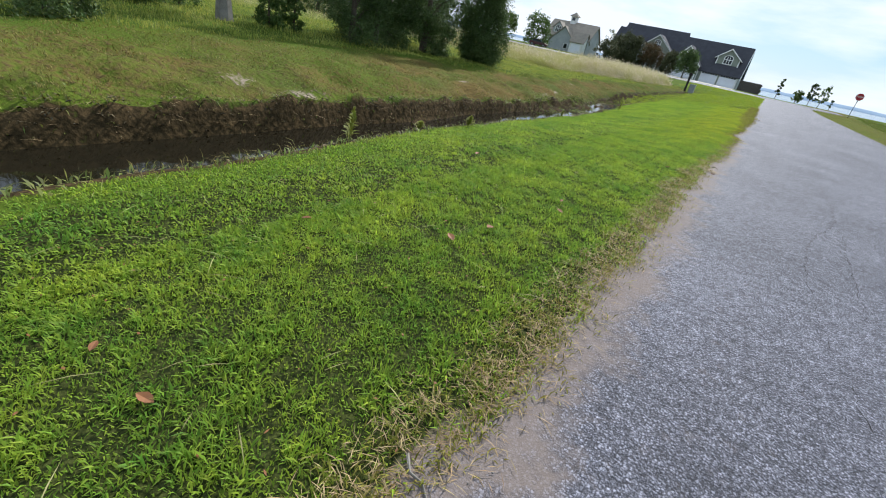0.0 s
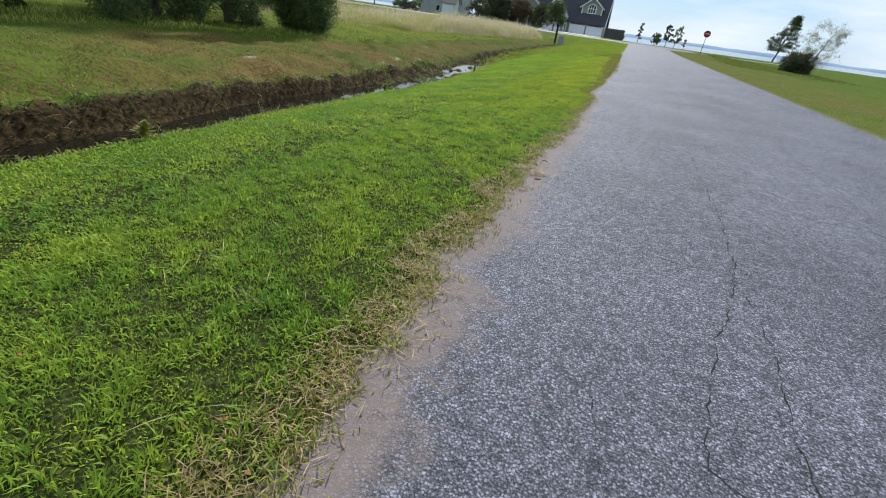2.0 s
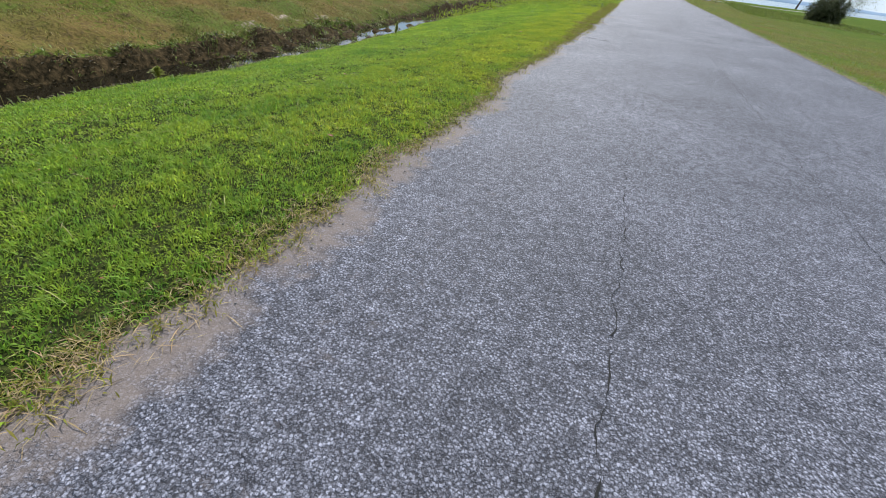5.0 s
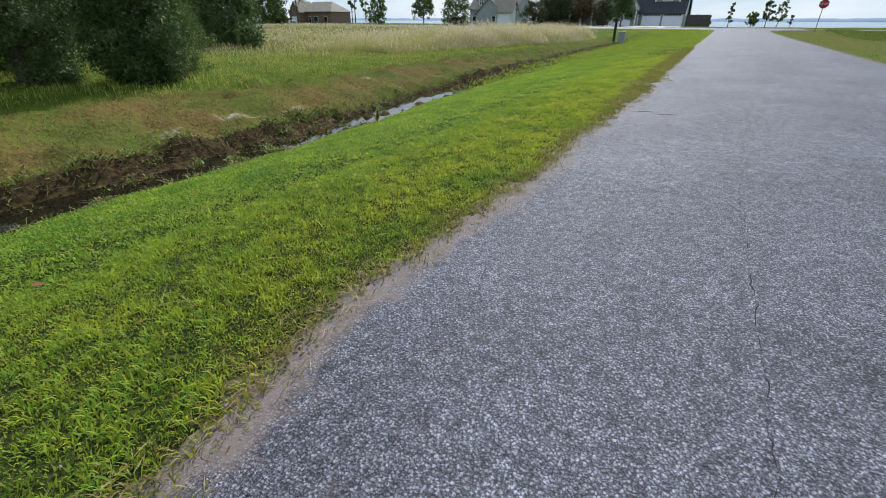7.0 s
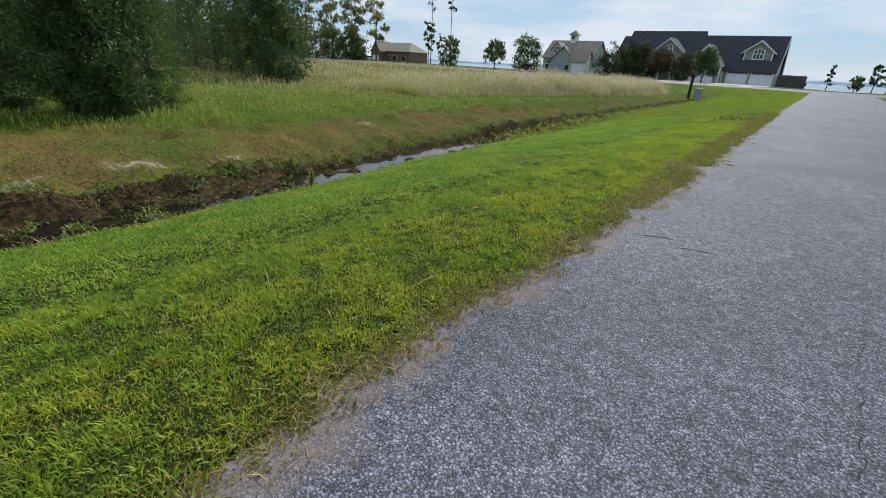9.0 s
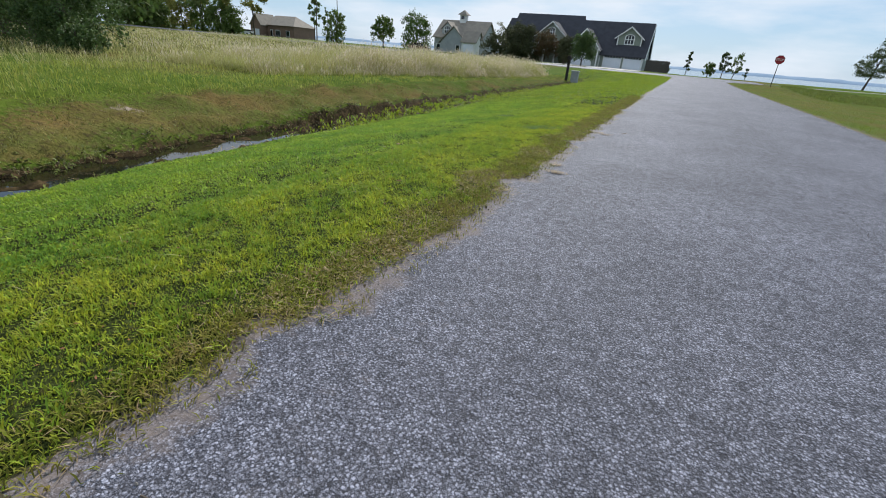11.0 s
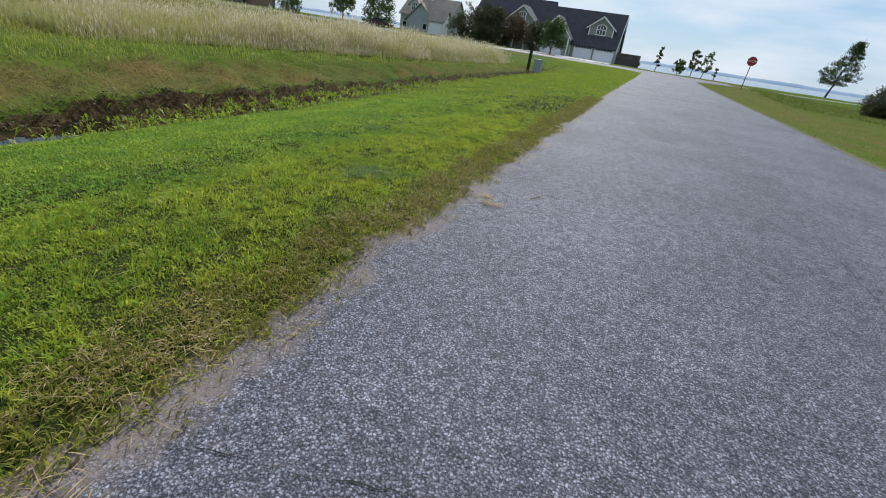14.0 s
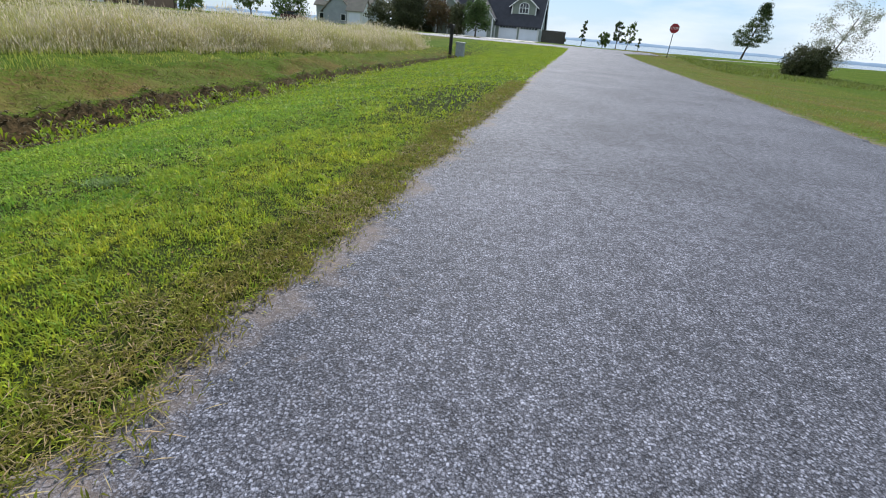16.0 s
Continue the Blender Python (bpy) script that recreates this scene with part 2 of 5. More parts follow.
def water_material(name, color, rough, ripple, distance):
    m = bpy.data.materials.new(name)
    m.use_nodes = True
    n, l = m.node_tree.nodes, m.node_tree.links
    b = n["Principled BSDF"]
    b.inputs["Base Color"].default_value = (*color, 1)
    b.inputs["Roughness"].default_value, b.inputs["IOR"].default_value = rough, 1.33
    co, t = n.new("ShaderNodeTexCoord"), n.new("ShaderNodeTexNoise")
    t.inputs["Scale"].default_value, t.inputs["Detail"].default_value = ripple, 4
    bn = n.new("ShaderNodeBump")
    bn.inputs["Strength"].default_value, bn.inputs["Distance"].default_value = 0.5, distance
    l.new(co.outputs["Object"], t.inputs["Vector"])
    l.new(t.outputs["Fac"], bn.inputs["Height"])
    l.new(bn.outputs["Normal"], b.inputs["Normal"])
    return m


ASPHALT = asphalt_material("asphalt", (0.036, 0.035, 0.042), (0.333, 0.334, 0.396), (0.19, 0.152, 0.132))
GROUND = ground_material("earth_and_turf")
DITCH_WATER = water_material("ditch_water", (0.012, 0.010, 0.006), 0.03, 7, 0.0015)
RIVER_WATER = water_material("river_water", (0.10, 0.14, 0.18), 0.16, 0.5, 0.12)
CONCRETE = material("pale_concrete", (0.46, 0.44, 0.40), 0.85, (0.36, 0.34, 0.31), 1.5, 0.2)
GRAVEL = material("gravel_stone", (0.25, 0.23, 0.21), 0.85, (0.15, 0.135, 0.12), 30)
CRACK = material("crack_filling", (0.018, 0.017, 0.016), 0.95)
BLADE = material("grass_blade", (0.145, 0.285, 0.034), 0.6, (0.36, 0.46, 0.046), 1.5, island=0.35, through_light=0.58, spec=0.2)
BLADE_YELLOW = material("yellowish_grass_blade", (0.205, 0.305, 0.026), 0.6, (0.46, 0.47, 0.038), 1.5, island=0.4, through_light=0.58, spec=0.2)
BLADE_FAR = material("grass_blade_far", (0.165, 0.275, 0.014), 0.6, (0.32, 0.375, 0.02), 1.0, island=0.35, through_light=0.45)
BLADE_BANK = material("mown_bank_blade", (0.155, 0.195, 0.024), 0.6, (0.205, 0.20, 0.038), 0.3, island=0.2, through_light=0.4)
BLADE_DRY = material("dry_grass_blade", (0.205, 0.14, 0.042), 0.75, (0.14, 0.175, 0.027), 0.55, island=0.55, through_light=0.25)
BLADE_VERGE = material("verge_grass_blade", (0.15, 0.185, 0.018), 0.75, (0.29, 0.235, 0.065), 4.0, island=0.4, through_light=0.45, spec=0.08)
STRAW = material("dead_straw", (0.35, 0.265, 0.13), 0.8, (0.21, 0.14, 0.07), 2.0, island=0.4)
MEADOW = material("meadow_stalk", (0.46, 0.40, 0.19), 0.7, (0.35, 0.365, 0.105), 0.35, island=0.35, through_light=0.4)
MEADOW_LOW = material("meadow_leaf", (0.25, 0.305, 0.045), 0.65, (0.36, 0.345, 0.08), 0.3, island=0.22, through_light=0.4)
SEED = material("seed_head", (0.68, 0.58, 0.45), 0.8, (0.52, 0.46, 0.31), 0.5, island=0.3, through_light=0.35)
WEED = material("weed_leaf", (0.13, 0.20, 0.028), 0.6, (0.19, 0.19, 0.045), 2.0, island=0.45, through_light=0.3)
CEDAR = material("cedar_leaf", (0.06, 0.108, 0.032), 0.65, (0.10, 0.145, 0.04), 0.8, island=0.45, through_light=0.22)
CEDAR_DARK = material("garden_evergreen_leaf", (0.05, 0.065, 0.025), 0.65, (0.085, 0.085, 0.035), 0.8, island=0.45, through_light=0.2)
CEDAR_LIGHT = material("cedar_leaf_light", (0.095, 0.155, 0.032), 0.65, (0.065, 0.11, 0.025), 0.8, island=0.4, through_light=0.35)
OAK = material("broad_leaf", (0.085, 0.14, 0.028), 0.6, (0.13, 0.175, 0.04), 0.8, island=0.4, through_light=0.35)
YELLOWING = material("yellowing_leaf", (0.27, 0.24, 0.05), 0.6, (0.16, 0.19, 0.045), 0.8, island=0.4, through_light=0.45)
RUSSET = material("russet_leaf", (0.12, 0.065, 0.03), 0.7, (0.085, 0.075, 0.03), 0.8, island=0.4, through_light=0.2)
PINE = material("pine_needles", (0.05, 0.08, 0.025), 0.65, (0.08, 0.11, 0.03), 0.8, island=0.4, through_light=0.2)
PALE_LEAF = material("silvery_leaf", (0.34, 0.34, 0.27), 0.65, (0.22, 0.24, 0.15), 0.8, island=0.35, through_light=0.3)
BARK = material("bark", (0.11, 0.085, 0.062), 0.9, (0.06, 0.048, 0.037), 5, 0.6, 25)
GREY_WEED = material("grey_weed_leaf", (0.20, 0.29, 0.09), 0.7, (0.15, 0.22, 0.06), 6, island=0.4, through_light=0.3)
BARK_GREY = material("pale_bark", (0.25, 0.23, 0.2), 0.9, (0.15, 0.135, 0.115), 5, 0.6, 25)
LITTER = material("bank_litter", (0.10, 0.075, 0.034), 0.85, (0.04, 0.034, 0.018), 1.5, island=0.6)
DEAD_LEAF = material("dead_leaf", (0.25, 0.10, 0.035), 0.7, (0.16, 0.07, 0.03), 15)
SIDING = material("grey_green_siding", (0.25, 0.28, 0.23), 0.75, (0.21, 0.235, 0.195), 0.8)
SIDING_PALE = material("pale_siding", (0.36, 0.38, 0.38), 0.75, (0.28, 0.30, 0.30), 0.8)
BRICK = material("brown_brick", (0.24, 0.155, 0.115), 0.85, (0.17, 0.115, 0.088), 1.5)
TRIM = material("white_trim", (0.76, 0.76, 0.74), 0.6, (0.66, 0.66, 0.64), 1.5)
DOOR_WHITE = material("white_door_paint", (0.78, 0.80, 0.84), 0.5, (0.70, 0.72, 0.76), 0.8)
SHINGLE = material("dark_shingles", (0.062, 0.062, 0.072), 0.9, (0.042, 0.042, 0.050), 1.1, 0.4, 8)
SHINGLE_TAN = material("tan_shingles", (0.30, 0.26, 0.21), 0.9, (0.22, 0.19, 0.155), 1.1, 0.4, 8)
GLASS = material("window_glass", (0.02, 0.025, 0.03), 0.06, spec=0.7)
FENCE_WOOD = material("weathered_wood", (0.085, 0.075, 0.06), 0.85, (0.055, 0.048, 0.04), 3, 0.3)
POST_DARK = material("dark_post_wood", (0.035, 0.03, 0.027), 0.85, (0.02, 0.018, 0.016), 5, 0.3)
GALVANIZED = material("galvanized_steel", (0.30, 0.31, 0.31), 0.5, (0.20, 0.20, 0.2), 8, metal=0.5)
SIGN_RED = material("sign_red", (0.33, 0.02, 0.03), 0.45, (0.26, 0.018, 0.025), 4)
SIGN_WHITE = material("sign_white", (0.78, 0.78, 0.76), 0.45, (0.68, 0.68, 0.66), 4)
BOX_GREY = material("grey_plastic", (0.33, 0.36, 0.36), 0.6, (0.25, 0.27, 0.27), 4)
CAR_DARK = material("dark_car_paint", (0.07, 0.018, 0.02), 0.25, (0.06, 0.016, 0.018), 1, spec=0.6)
CAR_WHITE = material("white_car_paint", (0.7, 0.7, 0.7), 0.25, (0.66, 0.66, 0.66), 1, spec=0.6)
TYRE = material("tyre_rubber", (0.015, 0.015, 0.015), 0.9)
# Distance haze over the woods is painted into this blue; no fog is built.
FAR_SHORE_HAZE = material("far_shore_painted_haze", (0.27, 0.36, 0.47), 1.0, (0.24, 0.33, 0.44), 0.01)


# ---- tools ----
def smooth(a, b, v):
    t = np.clip((np.asarray(v, float) - a) / (b - a), 0, 1)
    return t * t * (3 - 2 * t)


def ripple(x, y, size, seed=0):
    """Cheap smooth noise from -1 to 1."""
    x, y = np.asarray(x, float) / size + seed * 7.31, np.asarray(y, float) / size - seed * 3.77
    return (np.sin(x * 2.1 + 1.3 * np.sin(y * 1.7 + seed)) + np.sin(y * 2.3 + 1.1 * np.sin(x * 1.9 - seed)) + np.sin((x + y) * 1.31 + 2 * np.sin(y * 0.7))) / 3


def ditch_x(y):
    y = np.asarray(y, float)
    return -6.05 - 0.75 * smooth(16, 24, y) - 0.02 * np.clip(y - 24, 0, 40) + 0.10 * ripple(y, y * 0, 1.8, 3)


def lip_of(y):
    """The lawn's edge above the ditch."""
    y = np.asarray(y, float)
    return -4.40 - 0.085 * np.clip(y - 8, -14, 16) - 0.02 * np.clip(y - 24, 0, 40) + 0.07 * ripple(y, y * 0, 1.3, 6)


def verge_of(x, y):
    """The ragged line at which the lawn's mat ends, with bays of bare sand."""
    y = np.asarray(y, float)
    line = np.interp(y, [-5, 4.5, 6, 10, 11, 13.5, 16, 19.5, 30, 40], [-0.17, -0.16, -0.05, -0.02, -0.2, -0.04, -0.05, 0.05, -0.04, -0.12])
    for at, deep, wide in ((-3.6, -0.17, 0.3), (-1.6, -0.13, 0.18), (-0.97, 0.1, 0.2), (1.75, -0.22, 0.2), (3.0, -0.09, 0.15), (3.7, -0.14, 0.14), (4.65, -0.06, 0.2), (7.7, -0.1, 0.3), (14.95, -0.16, 0.5),
                           (17.8, -0.2, 0.18), (20.95, -0.34, 0.2), (23.95, -0.3, 0.22), (25.6, -0.12, 0.13), (26.4, -0.2, 0.16), (28.6, -0.13, 0.25), (30.6, -0.16, 0.4)):
        line = line + 0.5 * deep * np.exp(-((y - at) / wide) ** 2)
    return line + 0.035 + 0.025 * ripple(np.asarray(x, float) * 0.5, y, 0.16, 11) + 0.025 * ripple(x, y, 0.06, 12)


def edge_x(y):
    """The ragged verge side of the asphalt, just under the rim of the lawn."""
    y = np.asarray(y, float)
    return verge_of(0 * y, y) - 0.05 + 0.03 * ripple(y, y * 0.2, 0.33, 2)


WATER_Z, RIVER_Z = -1.02, -0.55


def terrain(x, y):
    x, y = np.broadcast_arrays(np.asarray(x, float), np.asarray(y, float))
    rise = 0.3 * smooth(60, 108, y)
    z = np.zeros(x.shape)
    # left of the road: lawn down to the lip, the ditch, the far bank, the field
    c = ditch_x(y)
    fade = 1 - smooth(62, 82, y)
    lip_x, lip_z = lip_of(y), (-0.31 - 0.48 * smooth(0, 16, y) + 0.2 * smooth(28, 45, y)) * fade
    bed = (-1.14 + 0.2 * smooth(24, 33, y) + (0.10 + 0.09 * ripple(x, y, 0.3, 44)) * np.exp(-((y - 14.6) / 3.5) ** 4) + 0.12 * np.exp(-((y - 5.0) / 1.6) ** 2)) * fade
    flat_bank = smooth(17, 19.5, y) * smooth(28, 25, y)
    bed = bed + (0.05 + 0.13 * ripple(x, y, 0.22, 27) + 0.08 * ripple(x, y, 0.09, 28)) * smooth(15, 18, y) * fade
    bank_x, bank_z = c - 0.85 - 0.6 * flat_bank, (-0.52 - 0.18 * smooth(2, 14, y)) * fade
    field = -0.30 * fade
    u = np.clip((-0.25 - x) / (-0.25 - lip_x), 0, 1)
    lawn = lip_z * u ** 1.25
    s1 = smooth(0, 1, (lip_x - x) / (lip_x - (c + 0.50)))
    s2 = smooth(0, 1, ((c - 0.48) - x) / ((c - 0.48) - bank_x)) ** 0.8
    s3 = smooth(0, 1, (bank_x - x) / 1.5)
    s4 = smooth(0, 1, (bank_x - 1.3 - x) / 4.5)
    left = lawn + (bed - lip_z) * s1 + (bank_z - bed) * s2 + (0.24 * fade) * s3 * 1.0 + (field - bank_z - 0.24 * fade) * s4
    rough = smooth(0.4, 1.2, -x)
    left = left + rough * (0.018 * ripple(x, y, 0.9, 4) + 0.010 * ripple(x, y, 0.31, 5))
    left = left + (0.10 * ripple(x, y, 0.6, 6) + 0.07 * ripple(x, y, 0.24, 8) + 0.04 * ripple(x, y, 0.11, 9)) * smooth(0.2, 0.7, s2) * (1 - smooth(0.3, 1.0, s4)) * fade
    left = left + 0.05 * ripple(x, y, 1.4, 7) * s4
    left = left - 0.006
    right = -0.5 * smooth(0, 1, (x - 6.5 - 5.5 * smooth(74, 85, y)) / (14.5 - 4 * smooth(74, 85, y))) * (1 - smooth(84, 110, y)) + 0.02 * ripple(x, y, 1.6, 9) * smooth(6, 7, x) - 0.12 * np.exp(-((x - 12 - 0.06 * (y - 60)) / 2.2) ** 2) * smooth(30, 50, y) * (1 - smooth(80, 92, y))
    z = np.where(x < -0.05, left, np.where(x > 6.0, right, -0.006 - 0.05 * smooth(0.3, 0.6, x))) + rise
    on_street = smooth(86.2, 86.9, y) * (1 - smooth(96.6, 97.3, y)) * (1 - smooth(10.0, 10.6, x))
    z = z - on_street * 0.03
    shore = shore_y(x)
    z = z + (-3.0 - z) * smooth(0, 9, y - shore)
    return z


def shore_y(x):
    x = np.asarray(x, float)
    return 116 + 0.75 * np.clip(x - 12, 0, 90) + 36 * smooth(0, 8, -x - 3) + 1.2 * ripple(x, x * 0.3, 6, 2)


def mesh_from(name, verts, faces, mat, attributes=(), smooth_shade=False):
    """A mesh from arrays of corners and of faces with 3 or 4 corners each."""
    verts, faces = np.asarray(verts, np.float32).reshape(-1, 3), np.asarray(faces, np.int32)
    me = bpy.data.meshes.new(name)
    k = faces.shape[1]
    me.vertices.add(len(verts))
    me.vertices.foreach_set("co", verts.ravel())
    me.loops.add(faces.size)
    me.loops.foreach_set("vertex_index", faces.ravel())
    me.polygons.add(len(faces))
    me.polygons.foreach_set("loop_start", np.arange(0, faces.size, k, dtype=np.int32))
    if smooth_shade:
        me.polygons.foreach_set("use_smooth", np.ones(len(faces), bool))
    for key, values in attributes:
        me.attributes.new(key, "FLOAT", "POINT").data.foreach_set("value", np.asarray(values, np.float32).ravel())
    me.materials.append(mat)
    me.update(calc_edges=True)
    return me


def quads(name, corners, mat):
    """Loose four-cornered leaves: corners is an array n x 4 x 3."""
    n = len(corners)
    return mesh_from(name, corners.reshape(-1, 3), np.arange(4 * n).reshape(-1, 4), mat)


def sheet(xs, ys):
    gx, gy = np.meshgrid(xs, ys)
    nx, ny = len(xs), len(ys)
    i = np.arange((nx - 1) * (ny - 1))
    r, c = i // (nx - 1), i % (nx - 1)
    a = r * nx + c
    return gx.ravel(), gy.ravel(), np.stack([a, a + 1, a + nx + 1, a + nx], 1)


def spread(near, lo, hi, step, growth):
    """Coordinates that are evenly spaced inside near and grow coarser outside it."""
    a, b = near
    mid = list(np.arange(a, b + step / 2, step))
    up, d, v = [], step, mid[-1]
    while v < hi:
        d *= growth
        v += d
        up.append(min(v, hi))
    down, d, v = [], step, mid[0]
    while v > lo:
        d *= growth
        v -= d
        down.append(max(v, lo))
    return np.array(down[::-1] + mid + up)


def blades(rng, x, y, z, length, width, lean, lift=0.6):
    """Blades of grass, one folded leaf each, rooted at x, y, z."""
    n = len(x)
    a = rng.uniform(0, 2 * np.pi, n)
    d = np.stack([np.cos(a), np.sin(a), np.zeros(n)], 1)
    side = np.stack([-np.sin(a), np.cos(a), np.zeros(n)], 1)
    up = np.array([0, 0, 1.0])
    ln, wd = np.broadcast_to(length, n)[:, None], np.broadcast_to(width, n)[:, None]
    le = np.broadcast_to(lean, n)[:, None]
    root = np.stack([x, y, z], 1)
    mid = root + ln * 0.55 * (d * np.sin(le * 0.6) + up * np.cos(le * 0.6))
    tip = mid + ln * 0.5 * (d * np.sin(le * 1.25) + up * np.cos(le * 1.25) * lift)
    return np.stack([root, mid + side * wd / 2, tip, mid - side * wd / 2], 1)


def box(bm, x0, x1, y0, y1, z0, z1):
    r = bmesh.ops.create_cube(bm, size=1, matrix=Matrix.LocRotScale(((x0 + x1) / 2, (y0 + y1) / 2, (z0 + z1) / 2), None, (abs(x1 - x0), abs(y1 - y0), abs(z1 - z0))))
    return r["verts"]


def prism(bm, outline, shift):
    """An outline of corners, pushed along shift into a closed solid."""
    s = Vector(shift)
    a = [bm.verts.new(p) for p in outline]
    b = [bm.verts.new(Vector(p) + s) for p in outline]
    bm.faces.new(a)
    bm.faces.new(b[::-1])
    for i in range(len(a)):
        j = (i + 1) % len(a)
        bm.faces.new((a[j], a[i], b[i], b[j]))
    bmesh.ops.recalc_face_normals(bm, faces=bm.faces[:])


def tube(bm, points, radii, sides=7):
    """A tapering round limb along points."""
    rings = []
    for i, p in enumerate(points):
        p, rad = Vector(p), float(radii[i])
        q = Vector(points[min(i + 1, len(points) - 1)]) - Vector(points[max(i - 1, 0)])
        q.normalize()
        u = q.orthogonal().normalized()
        v = q.cross(u)
        rings.append([bm.verts.new(p + rad * (math.cos(k * math.tau / sides) * u + math.sin(k * math.tau / sides) * v)) for k in range(sides)])
    for a, b in zip(rings, rings[1:]):
        for k in range(sides):
            bm.faces.new((a[k], a[(k + 1) % sides], b[(k + 1) % sides], b[k]))
    bm.faces.new(rings[0][::-1])
    bm.faces.new(rings[-1])


def made(bm, name, mat):
    me = bpy.data.meshes.new(name)
    bm.normal_update()
    bm.to_mesh(me)
    bm.free()
    me.materials.append(mat)
    return me


def part(name, bm, mat, parent, label=""):
    """One mesh under a thing or a part, given in the world's coordinates less the thing's place."""
    ob = new(name, made(bm, name, mat) if isinstance(bm, bmesh.types.BMesh) else bm)
    ob.parent = parent
    return tagged(ob, label)


def thing(name, place, label, category, group="", kind=""):
    ob = new(name)
    ob.location = place
    ob.empty_display_size = 0.2
    return tagged(ob, label, category, group, kind)


def solid(fn, *args):
    bm = bmesh.new()
    fn(bm, *args)
    return bm


# ---- the ground, the road, the water ----
xs = spread((-10.0, 0.6), -2600, 2600, 0.13, 1.13)
ys = spread((-7.0, 46.0), -400, 3200, 0.22, 1.09)
gx, gy, gf = sheet(xs, ys)
gz = terrain(gx, gy)
gc = ditch_x(gy)
fadev = 1 - smooth(60, 80, gy)
inside_ditch = smooth(0.05, -0.35, gx - lip_of(gy)) * smooth(-0.95, -0.7, gx - gc) * fadev
# The 0.1 term faintly darkens the lawn's ground too, as shade between blades.
wet = np.maximum(0.1 * smooth(0.0, 0.3, gx - lip_of(gy)) * smooth(0.1, -0.3, gx) * smooth(40, 30, gy), inside_ditch) * (1 - 0.35 * smooth(28, 38, gy)) * np.clip(0.92 + 0.35 * ripple(gx, gy, 0.45, 12), 0, 1)
dryv = smooth(-0.6, -1.2, gx - gc) * smooth(-11.8, -8.2, gx + 2.6 * smooth(17, 9, gy) + 0.8 * ripple(gx, gy, 1.5, 8)) * fadev * (0.75 + 0.35 * ripple(gx, gy, 2.4, 3))
dryv = dryv * (1 - 0.4 * smooth(10, 5, gy)) * (1 - 0.3 * smooth(24, 38, gy)) + 0.18 * smooth(24, 38, gy) * fadev * smooth(-0.7, -1.2, gx - gc) * smooth(-13, -11, gx) * ripple(gx, gy, 0.9, 19)
dryv = np.maximum(dryv, smooth(5.8, 6.2, gx) * smooth(26, 9, gx) * (0.46 + 0.28 * ripple(gx, gy, 2.0, 17)))
dryv = np.maximum(dryv, 0.5 * smooth(-12, -15, gx) * smooth(20, 30, gy) * smooth(110, 95, gy))
dryv = np.maximum(dryv, 0.2 * smooth(-0.8, -0.3, gx) * smooth(0.3, 0, gx))
sandv = smooth(-0.16, -0.02, gx - verge_of(gx, gy)) * smooth(6.3, 6.05, gx) * (1 - smooth(84, 88, gy)) * 0.9
sandv = np.maximum(sandv, 0.35 * smooth(6.7, 6.2, gx) * smooth(5.5, 6, gx))
palev = 0 * gx
for sx, sy, rx, ry in ((-7.8, 0.75, 0.24, 0.45), (-7.1, 1.65, 0.2, 0.6), (-7.5, 15.9, 0.2, 0.8), (-7.35, 17.35, 0.14, 0.6), (-7.35, 14.3, 0.12, 0.4), (-8.2, 9.0, 0.2, 0.4), (-9.2, 22.5, 0.2, 0.5)):
    palev = np.maximum(palev, 0.6 * np.exp(-((gx - sx) / rx) ** 2 - ((gy - sy) / ry) ** 2))
# Where thatch with painted blade shade lies: under the dense lawn beside the lane.
shaded_thatchv = smooth(0.0, 0.25, gx - lip_of(gy)) * smooth(-0.02, -0.1, gx - verge_of(gx, gy)) * smooth(40, 33, gy) * smooth(-4.4, -1.6, gx) * smooth(-6.2, -5.0, gy)
shore_band = smooth(-3, 1, gy - shore_y(gx)) * smooth(12, 3, gy - shore_y(gx))
sandv = np.maximum(sandv, shore_band * 0.8)
ground = new("ground", mesh_from("ground", np.stack([gx, gy, gz], 1), gf, GROUND, (("soil", wet), ("shaded_thatch", shaded_thatchv), ("dry", dryv), ("sand", sandv), ("pale_sand", palev)), True))
tagged(ground, "grassy ground with a ditch, brown banks and sandy verge", "ground", kind="structure")

# road surface with a ragged verge side and rounded corners at the street
ry = np.concatenate([np.arange(-60, -8, 2.0), np.arange(-8, 46, 0.04), np.arange(46, 80, 0.5), np.arange(80, 86.61, 0.25)])
flare = 5.5 * (1 - np.sqrt(np.clip(1 - ((ry - 80.6) / 6.0).clip(0, 1) ** 2, 0, 1)))
left_edge = edge_x(ry) - flare
right_edge = 5.92 + 0.05 * ripple(ry, ry, 1.3, 5) + 0.05 * ripple(ry, ry, 0.4, 6) + flare * 0.8
cols = np.array([0, 0, 0.01, 0.025, 0.04, 0.055, 0.07, 0.085, 0.1, 0.12, 0.15, 0.22, 0.35, 0.5, 0.7, 0.9, 0.97, 1, 1])
rx = left_edge[:, None] + (right_edge - left_edge)[:, None] * cols[None]
rz = 0.03 * (1 - (2 * cols - 1) ** 2)[None] + 0.0 * rx + 0.3 * smooth(60, 108, ry)[:, None]
rz[:, 0] -= 0.05
rz[:, -1] -= 0.09
ryy = np.repeat(ry[:, None], len(cols), 1)
nn = len(cols)
ii = np.arange((len(ry) - 1) * (nn - 1))
aa = (ii // (nn - 1)) * nn + ii % (nn - 1)
past = rx - verge_of(rx, ryy)
